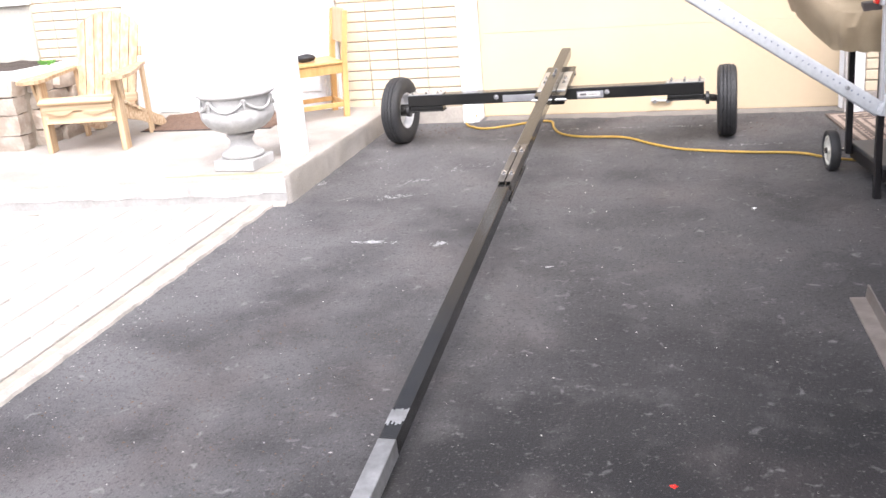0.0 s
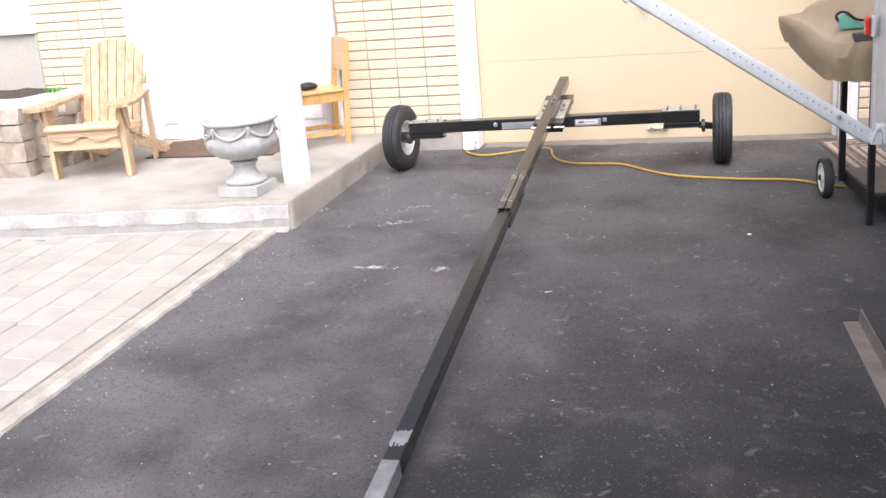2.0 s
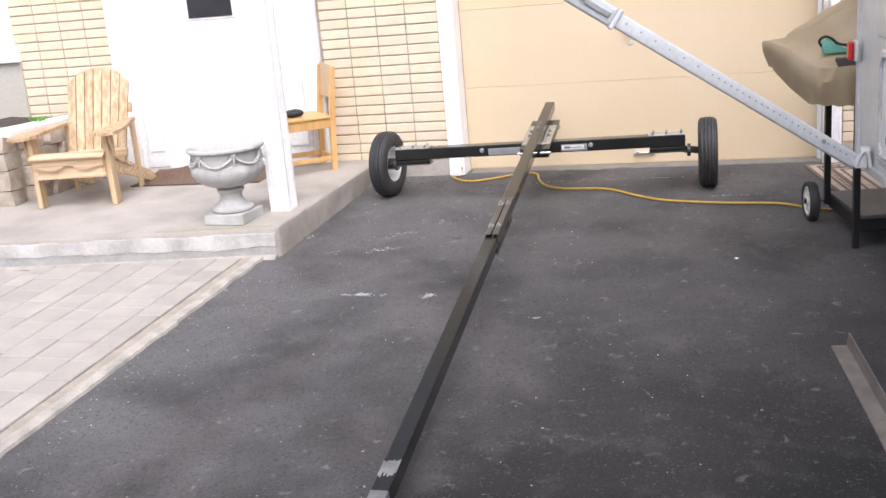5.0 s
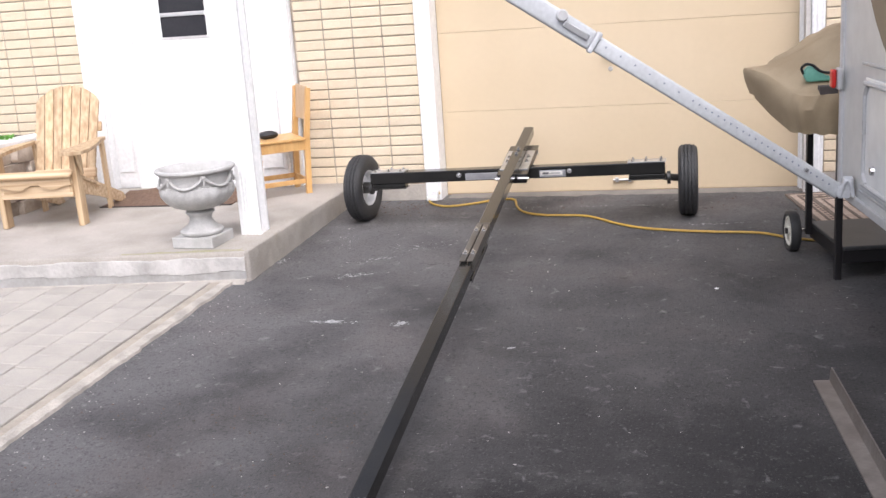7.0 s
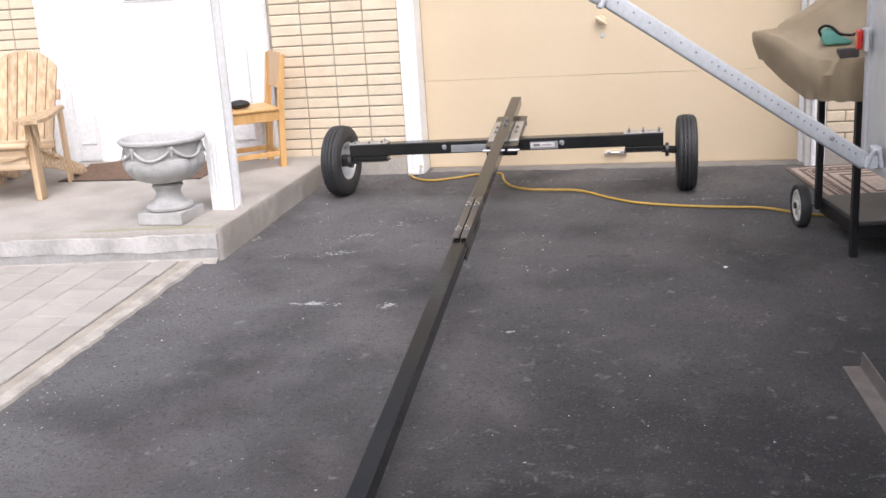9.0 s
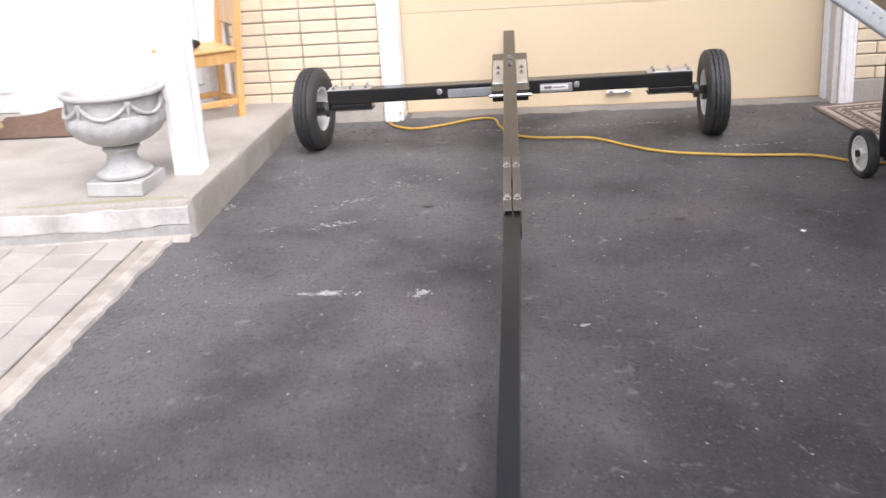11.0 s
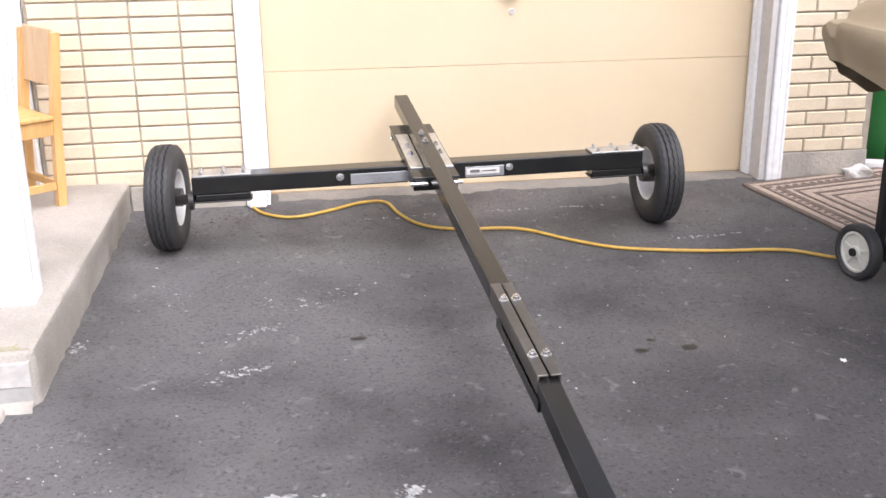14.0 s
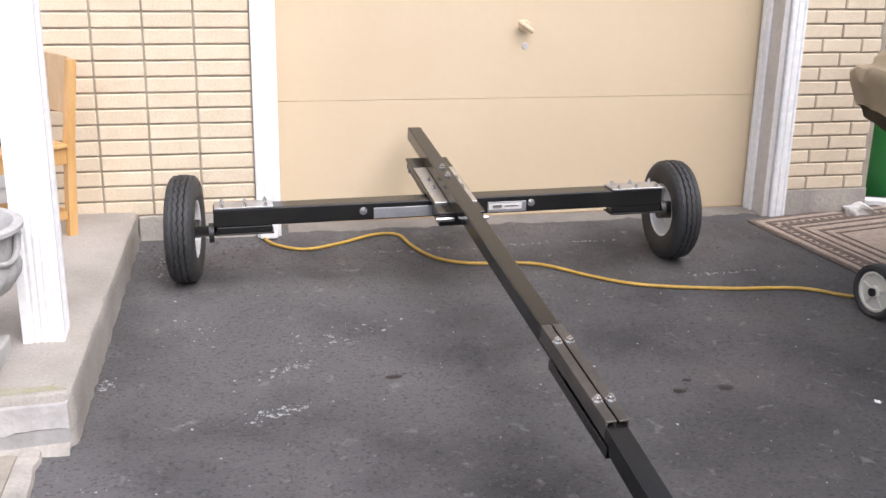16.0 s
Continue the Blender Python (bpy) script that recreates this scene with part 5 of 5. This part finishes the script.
def build_tool():
    s = thing("palm_sander", pose(2.3, -1.78, 0.893, 0, 0, 0) @ Matrix.Scale(0.9, 4), "teal palm sander with a black strap lying on the canvas cover", "power tool")
    bm = bmesh.new()
    pts = [(-0.065, 0.03), (-0.07, 0.055), (-0.045, 0.085), (-0.015, 0.08), (0.01, 0.045), (0.05, 0.03), (0.075, 0.025), (0.078, 0.002), (-0.05, 0.0)]
    prism(bm, pts, "y", -0.028, 0.028)
    bmesh.ops.bevel(bm, geom=list(bm.edges), offset=0.01, segments=3, affect="EDGES", profile=0.5)
    part("body", bm, "teal", s, smooth=True)
    bm = bmesh.new()
    sweep(bm, [(-0.065, -0.02, 0.045), (-0.078, -0.03, 0.075), (-0.055, -0.03, 0.095), (-0.02, -0.03, 0.088), (0.02, -0.03, 0.055), (0.07, -0.02, 0.045), (0.1, 0.0, 0.05)], 0.007, 7)
    part("strap", bm, "strap", s, smooth=True)
    k = thing("sanding_block", pose(2.345, -1.865, 0.84, 0, 0, 6) @ Matrix.Scale(0.9, 4), "grey sanding block lying on the canvas cover", "sanding block")
    part("block", boxed((-0.045, -0.035, 0.0), (0.045, 0.035, 0.045), 0.004), "block", k)


build_tool()


# ---- camper and its awning arm ----
def build_camper():
    # local x runs along the wall towards the street, y out of the wall to the driveway side is negative
    yaw = math.degrees(math.atan2(-0.6, 0.07))
    c = thing("camper", pose(2.36, -2.257, 0.042, 0, 0, yaw) @ Matrix.Scale(1.1, 4), "grey-white camper trailer with ribbed side panels", "camper")
    # the wall lies at y' = 0, body towards +y'
    bm = boxed((0.0, 0.0, 0.365), (5.6, 2.1, 2.3), 0.03, 3)
    part("body", bm, "camper", c, smooth=True)
    part("corner_trim", boxed((-0.006, -0.012, 0.37), (0.03, 0.03, 2.29), 0.006, 2), "camper_trim", c)
    part("bottom_trim", boxed((0.031, -0.012, 0.362), (5.59, 0.02, 0.395), 0.005, 2), "camper_trim", c)
    # hatch with a rounded rim
    h = part("hatch", boxed((0.36, -0.01, 0.46), (1.3, -0.0005, 0.86), 0.006, 2), "camper", c)
    pts = []
    for cx, cz, a0 in ((1.22, 0.78, 0), (0.44, 0.78, 90), (0.44, 0.53, 180), (1.22, 0.53, 270)):
        for s in range(5):
            a = radians(a0 + 90 * s / 4)
            pts.append((cx + 0.06 * math.cos(a), -0.012, cz + 0.06 * math.sin(a)))
    pts.append(pts[0])
    bm = bmesh.new()
    sweep(bm, pts, 0.009, 8)
    part("hatch_rim", bm, "camper_trim", h, smooth=True)
    bm = bmesh.new()
    rod(bm, (0.5, -0.008, 0.54), (0.5, -0.022, 0.54), 0.017, 0.014, 20)
    part("hatch_lock", bm, "steel", h, "chrome hatch lock", True)
    for z in (0.425, 0.9):
        part("body_crease", boxed((0.3, -0.006, z), (5.4, -0.0005, z + 0.012), 0.002, 1), "camper_trim", c)
    # sweeping painted stripe
    bm = bmesh.new()
    arc = [(0.25 + 0.1 * i, 1.3 - 0.62 * (1 - math.exp(-0.28 * i)) * 0.9) for i in range(16)]
    prism(bm, arc + [(p[0], p[1] + 0.38) for p in reversed(arc)], "y", -0.004, -0.0004)
    part("stripe", bm, "stripe", c, "tan swoosh stripe")
    l = part("marker_light", boxed((0.005, -0.03, 0.785), (0.06, -0.0125, 0.87), 0.008, 3), "camper_trim", c)
    part("lens", boxed((-0.006, -0.05, 0.79), (0.04, -0.0305, 0.865), 0.01, 3), "red", l, "red plastic lens")
    # wheels and belly carry it
    for x in (2.3, 3.1):
        for y in (0.22, 1.9):
            w = new("wheel")
            w.parent = c
            p = c.matrix_basis @ Vector((x, y, 0))
            w.location = (x, y, (gz(p.y) - 0.042) / 1.1 + 0.33)
            turn = pose(0, 0, 0, 90, 0, 0)
            bm = bmesh.new()
            lathe(bm, [(0.2, -0.09), (0.3, -0.1), (0.33, -0.07), (0.33, 0.07), (0.3, 0.1), (0.2, 0.09)], 40, turn, ring_shut=True)
            part("tyre", bm, "rubber", w, smooth=True)
            bm = bmesh.new()
            lathe(bm, [(0.201, -0.08), (0.201, 0.085), (0.12, 0.06), (0.02, 0.065), (0.0199, -0.06)], 40, turn)
            part("rim", bm, "rim", w, smooth=True)
    part("chassis", boxed((0.3, 0.3, 0.15), (5.4, 1.8, 0.364), 0.01), "frame", c)
    return c


build_camper()


def build_arm():
    a = thing("awning_arm", pose(0, 0, 0), "white perforated metal awning arm bolted to the camper", "awning arm")
    lo, hi = Vector((2.327, -2.5, 0.494)), Vector((0.667, -2.93, 1.664))
    d = (hi - lo).normalized()
    q = Matrix.Translation(lo) @ d.to_track_quat("X", "Z").to_matrix().to_4x4() @ Matrix.Diagonal((1.08, 1.06, 1.06, 1))
    length = (hi - lo).length / 1.08
    part("lower_rail", boxed((0.0, -0.014, -0.031), (1.4, 0.014, 0.031), 0.01, 3, q), "arm", a, smooth=True)
    part("upper_rail", boxed((1.15, -0.021, -0.039), (length, 0.021, 0.039), 0.012, 3, q), "arm", a, smooth=True)
    for k in range(30):
        bm = bmesh.new()
        x = 0.06 + 0.029 * min(k, 22) + 0.066 * max(0, k - 22)
        rod(bm, q @ Vector((x, 0.0146, 0.006)), q @ Vector((x, 0.0135, 0.006)), 0.0042, None, 10)
        part("hole", bm, "hole", a)
    bm = bmesh.new()
    rod(bm, q @ Vector((0.17, 0.012, 0.006)), q @ Vector((0.17, 0.026, 0.006)), 0.01, 0.008, 14)
    part("rivet", bm, "steel", a, smooth=True)
    bm = bmesh.new()
    rod(bm, q @ Vector((1.3, 0.02, 0.022)), q @ Vector((1.3, 0.045, 0.022)), 0.026, 0.02, 20)
    part("knob", bm, "camper_trim", a, "grey locking knob", True)
    part("lock_lever", boxed((1.17, 0.0215, -0.012), (1.28, 0.03, 0.014), 0.004, 2, q), "zinc", a)
    part("collar", boxed((1.13, -0.025, -0.044), (1.15, 0.025, 0.044), 0.006, 2, q), "arm", a)
    # foot bracket on the camper wall
    bm = bmesh.new()
    rod(bm, lo + Vector((-0.0, -0.032, 0.0)), lo + Vector((0.0, 0.032, 0.0)), 0.017, None, 14)
    box(bm, (lo.x - 0.01, lo.y - 0.03, lo.z - 0.02), (lo.x + 0.04, lo.y - 0.024, lo.z + 0.035), 0.006, 2)
    box(bm, (lo.x - 0.01, lo.y + 0.022, lo.z - 0.02), (lo.x + 0.04, lo.y + 0.028, lo.z + 0.035), 0.006, 2)
    sweep(bm, [lo + Vector((0.0, -0.03, -0.01)), lo + Vector((0.012, -0.034, 0.035)), lo + Vector((0.03, -0.036, 0.055)), lo + Vector((0.045, -0.036, 0.03)), lo + Vector((0.052, -0.036, -0.015))], 0.008, 8)
    box(bm, (lo.x + 0.012, lo.y - 0.034, lo.z + 0.03), (lo.x + 0.053, lo.y + 0.03, lo.z + 0.066), 0.008, 2)
    part("foot_bracket", bm, "arm", a, smooth=True)


build_arm()


# ---- loose things on the ground ----
def build_angle_iron():
    a = thing("angle_iron", pose(2.18, -3.045, gz(-3.045), math.degrees(math.atan(SLOPE)), 0, 6.0), "dark steel angle iron lying on the asphalt", "angle iron")
    bm = bmesh.new()
    prism(bm, [(0.0, 0.0), (0.006, 0.0), (0.066, 0.001), (0.072, 0.06), (0.065, 0.061), (0.06, 0.008), (0.0, 0.007)], "y", -2.4, 0.0)
    part("bar", bm, "iron", a)


build_angle_iron()


def build_bin():
    b = thing("green_bin", pose(3.32, 0.42, 0.0), "green plastic bin standing beside the brick pier", "bin")
    bm = bmesh.new()
    lathe(bm, [(0.165, 0.0), (0.17, 0.01), (0.19, 0.42), (0.2, 0.425), (0.2, 0.45), (0.185, 0.45), (0.17, 0.05), (0.01, 0.04)], 40)
    part("tub", bm, "green", b, smooth=True)
    k = thing("plank", pose(3.25, 0.06, 0.001, 0, 0, -24), "white painted board lying on the ground", "board")
    part("board", boxed((-0.3, -0.04, 0.0), (0.6, 0.04, 0.03), 0.004), "white", k)
    r = thing("rubble", pose(2.93, -0.06, 0.0), "broken pale concrete lump beside the pier", "rubble")
    bm = stone(random.Random(11), 0.12, 0.07, 0.06)
    roughen(bm, 0.022, 22, 3.0)
    for v in bm.verts:
        v.co.z = max(v.co.z + 0.02, -0.004)
    part("lump", bm, "cap", r)


build_bin()


def scatter(name, mat, label, count, seed, region, size, flat=0.4, dense=None):
    rng = random.Random(seed)
    bm = bmesh.new()
    done = 0
    while done < count:
        x, y = rng.uniform(region[0], region[1]), rng.uniform(region[2], region[3])
        if y > -2.0 and x < -0.62:
            continue
        if y <= -2.0 and x < edge_x(y) + 0.03:
            continue
        if dense and rng.random() > dense(x, y):
            continue
        done += 1
        s = size * rng.choice((0.5, 0.6, 0.7, 0.8, 1.0, 1.5))
        z = gz(y)
        ang = rng.random() * 6.28
        ex, ey = rng.uniform(0.6, 1.5), rng.uniform(0.5, 1.0)
        pts = [(1, 0, 0), (0.4, 0.8, 0), (-0.7, 0.6, 0), (-0.9, -0.4, 0), (0.2, -0.9, 0)]
        ca, sa = math.cos(ang), math.sin(ang)
        low = []
        for px, py, pz in pts:
            px, py = px * s * ex * rng.uniform(0.7, 1.2), py * s * ey * rng.uniform(0.7, 1.2)
            low.append(bm.verts.new((x + ca * px - sa * py, y + sa * px + ca * py, z - 0.0005)))
        tip = bm.verts.new((x + rng.uniform(-0.3, 0.3) * s, y, z + s * flat * 1.5))
        for i in range(5):
            bm.faces.new((low[i], low[(i + 1) % 5], tip))
    return tagged(part(name, bm, mat, label=label), category="debris", kind="stuff")


scatter("stone_chips", "chip", "pale stone chips scattered on the asphalt", 330, 21, (-1.0, 2.6, -5.5, -0.1), 0.004)
scatter("edge_gravel", "chip", "loose pale crumbs along the paver edging", 330, 22, (-1.1, -0.2, -5.5, -1.9), 0.0033, dense=lambda x, y: max(0.02, 1 - 2.2 * (x - edge_x(y))))
scatter("leaf_litter", "litter", "dry brown crumbs gathered by the garage wall", 300, 23, (-0.62, 2.4, -0.45, -0.02), 0.006, dense=lambda x, y: 0.15 + 0.85 * (x < -0.1))
scatter("coarse_gravel", "litter", "dark crumbled asphalt grit", 700, 24, (-0.8, 0.5, -5.2, -3.4), 0.0034, 0.6)


def spill(x, y, w, d, seed, mat, label, category, rag=0.5):
    """A ragged thin patch lying on the driveway."""
    bm = bmesh.new()
    n = 40
    mid = bm.verts.new((x, y, gz(y) + 0.0022))
    ring = []
    for i in range(n):
        a = 2 * math.pi * i / n
        r = 1 + rag * noise.noise(Vector((math.cos(a) * 2.5 + seed, math.sin(a) * 2.5, seed))) + 0.6 * rag * noise.noise(Vector((math.cos(a) * 9, math.sin(a) * 9, seed)))
        px, py = x + r * w * math.cos(a), y + r * d * math.sin(a)
        ring.append(bm.verts.new((px, py, gz(py) + 0.0004)))
    for i in range(n):
        bm.faces.new((mid, ring[i], ring[(i + 1) % n]))
    tagged(part("spill", bm, mat, label=label), category=category, kind="stuff")


spill(-0.02, -2.435, 0.04, 0.022, 1, "powder", "dried white spill on the asphalt", "spill", 0.9)
spill(-0.11, -2.44, 0.03, 0.01, 2, "powder", "dried white spill on the asphalt", "spill", 0.9)
spill(0.337, -2.45, 0.019, 0.02, 3, "powder", "dried white spill on the asphalt", "spill", 0.9)
spill(0.318, -2.485, 0.011, 0.013, 4, "powder", "dried white spill on the asphalt", "spill", 0.9)
spill(1.365, -1.765, 0.027, 0.02, 5, "oil", "dark dried oil spot on the asphalt", "stain", 0.3)
spill(1.195, -1.765, 0.024, 0.017, 6, "oil", "dark dried oil spot on the asphalt", "stain", 0.3)
spill(1.256, -1.69, 0.016, 0.013, 7, "oil", "dark dried oil spot on the asphalt", "stain", 0.3)
spill(1.83, -1.938, 0.011, 0.014, 9, "white", "flat white paint fleck on the asphalt", "fleck", 0.8)
spill(1.578, -4.428, 0.013, 0.009, 10, "red", "small red scrap lying on the asphalt", "scrap", 0.9)
spill(0.26, -1.52, 0.03, 0.014, 8, "oil", "dark dried oil spot on the asphalt", "stain", 0.3)


def scuffs(x, y, w, d, count, seed, slant=0.0):
    """Chalky scratches: a loose cluster of thin ragged flakes lying on the driveway."""
    rng = random.Random(seed)
    bm = bmesh.new()
    for k in range(2 * count):
        u, v = rng.gauss(0, 0.45), rng.gauss(0, 0.45)
        cx, cy = x + w * u, y + d * v + slant * w * u
        size, ang = rng.uniform(0.0012, 0.0042) * rng.choice((0.5, 0.7, 1.0, 2.2)), rng.uniform(0, 3.1)
        pts = []
        for i in range(7):
            a = 2 * math.pi * i / 7
            r = rng.uniform(0.3, 1.3)
            px, py = 1.5 * size * r * math.cos(a), 0.9 * size * r * math.sin(a)
            qx, qy = cx + px * math.cos(ang) - py * math.sin(ang), cy + px * math.sin(ang) + py * math.cos(ang)
            pts.append(bm.verts.new((qx, qy, gz(qy) + 0.0006)))
        mid = bm.verts.new((cx, cy, gz(cy) + 0.0018))
        for i in range(7):
            bm.faces.new((mid, pts[i], pts[(i + 1) % 7]))
    tagged(part("scuff", bm, "powder", label="chalky pale scratches scattered on the asphalt"), category="scuff", kind="stuff")


for n, (x, y, w, d, count, slant) in enumerate((
        (-0.14, -1.71, 0.13, 0.05, 52, 0.4), (-0.07, -1.4, 0.12, 0.04, 40, 0.35), (-0.69, -1.44, 0.03, 0.05, 26, 0.0),
        (0.1, -1.18, 0.2, 0.1, 36, 0.4), (-0.03, -2.45, 0.13, 0.02, 34, 0.0), (0.33, -2.46, 0.05, 0.04, 24, 0.3),
        (-0.42, -1.0, 0.12, 0.2, 22, 0.0), (1.85, -0.75, 0.25, 0.02, 34, 0.1), (1.3, -0.28, 0.5, 0.015, 40, 0.0),
        (0.55, -0.3, 0.35, 0.02, 26, 0.0), (-0.55, -0.35, 0.05, 0.16, 30, 0.0), (0.92, -2.74, 0.03, 0.012, 9, 0.0))):
    scuffs(x, y, w, d, count, 40 + n, slant)


# ---- pavers ----
def lay_pavers():
    bed = bmesh.new()
    pts = [(edge_x(-2.0) - 0.1, -1.835), (edge_x(-7.3) - 0.1, -7.3), (-6.5, -7.3), (-6.5, porch_front(-6.5) - 0.004)]
    vs = [bed.verts.new((x, y, gz(y) + 0.002)) for x, y in pts]
    bed.faces.new(vs)
    bedding = tagged(part("pavement", bed, "sand", label="walk of tan concrete pavers with sandy joints"), category="pavement", kind="structure")
    rng = random.Random(8)
    meshes = {}

    def stone_mesh(w, d):
        key = (round(w, 3), round(d, 3))
        if key not in meshes:
            bm = boxed((-w / 2, -d / 2, -0.02), (w / 2, d / 2, 0.011), 0.004, 1)
            me = bpy.data.meshes.new("paver")
            bm.to_mesh(me)
            bm.free()
            me.materials.append(M["paver"])
            meshes[key] = me
        return meshes[key]
    tilt = math.atan(SLOPE)
    along = (EDGE_B - EDGE_A).normalized()
    ang = math.atan2(-along.x, -along.y)
    across = Vector((-math.cos(ang), math.sin(ang)))
    # courses run beside the driveway edge, their pieces along it
    s = 0.105
    while s < 2.6:
        w = rng.choice((0.15, 0.19, 0.22))
        t = -0.2 + rng.uniform(0, 0.12)
        while t < 3.6:
            d = rng.choice((0.15, 0.19, 0.22, 0.26))
            c = EDGE_A + along * (t + d / 2) + across * (s + w / 2)
            if c.y < porch_front(c.x) + 0.2 - d / 2:
                ob = new("paver", stone_mesh(w - 0.006, d - 0.006))
                ob.parent = bedding
                ob.matrix_basis = Matrix.Translation((c.x, c.y, gz(c.y) + 0.004 + rng.uniform(-0.0015, 0.0015))) @ Matrix.Rotation(-ang, 4, "Z") @ Matrix.Rotation(tilt + rng.uniform(-0.004, 0.004), 4, "X") @ Matrix.Rotation(rng.uniform(-0.006, 0.006), 4, "Y")
            t += d
        s += w


lay_pavers()
lay_bricks()
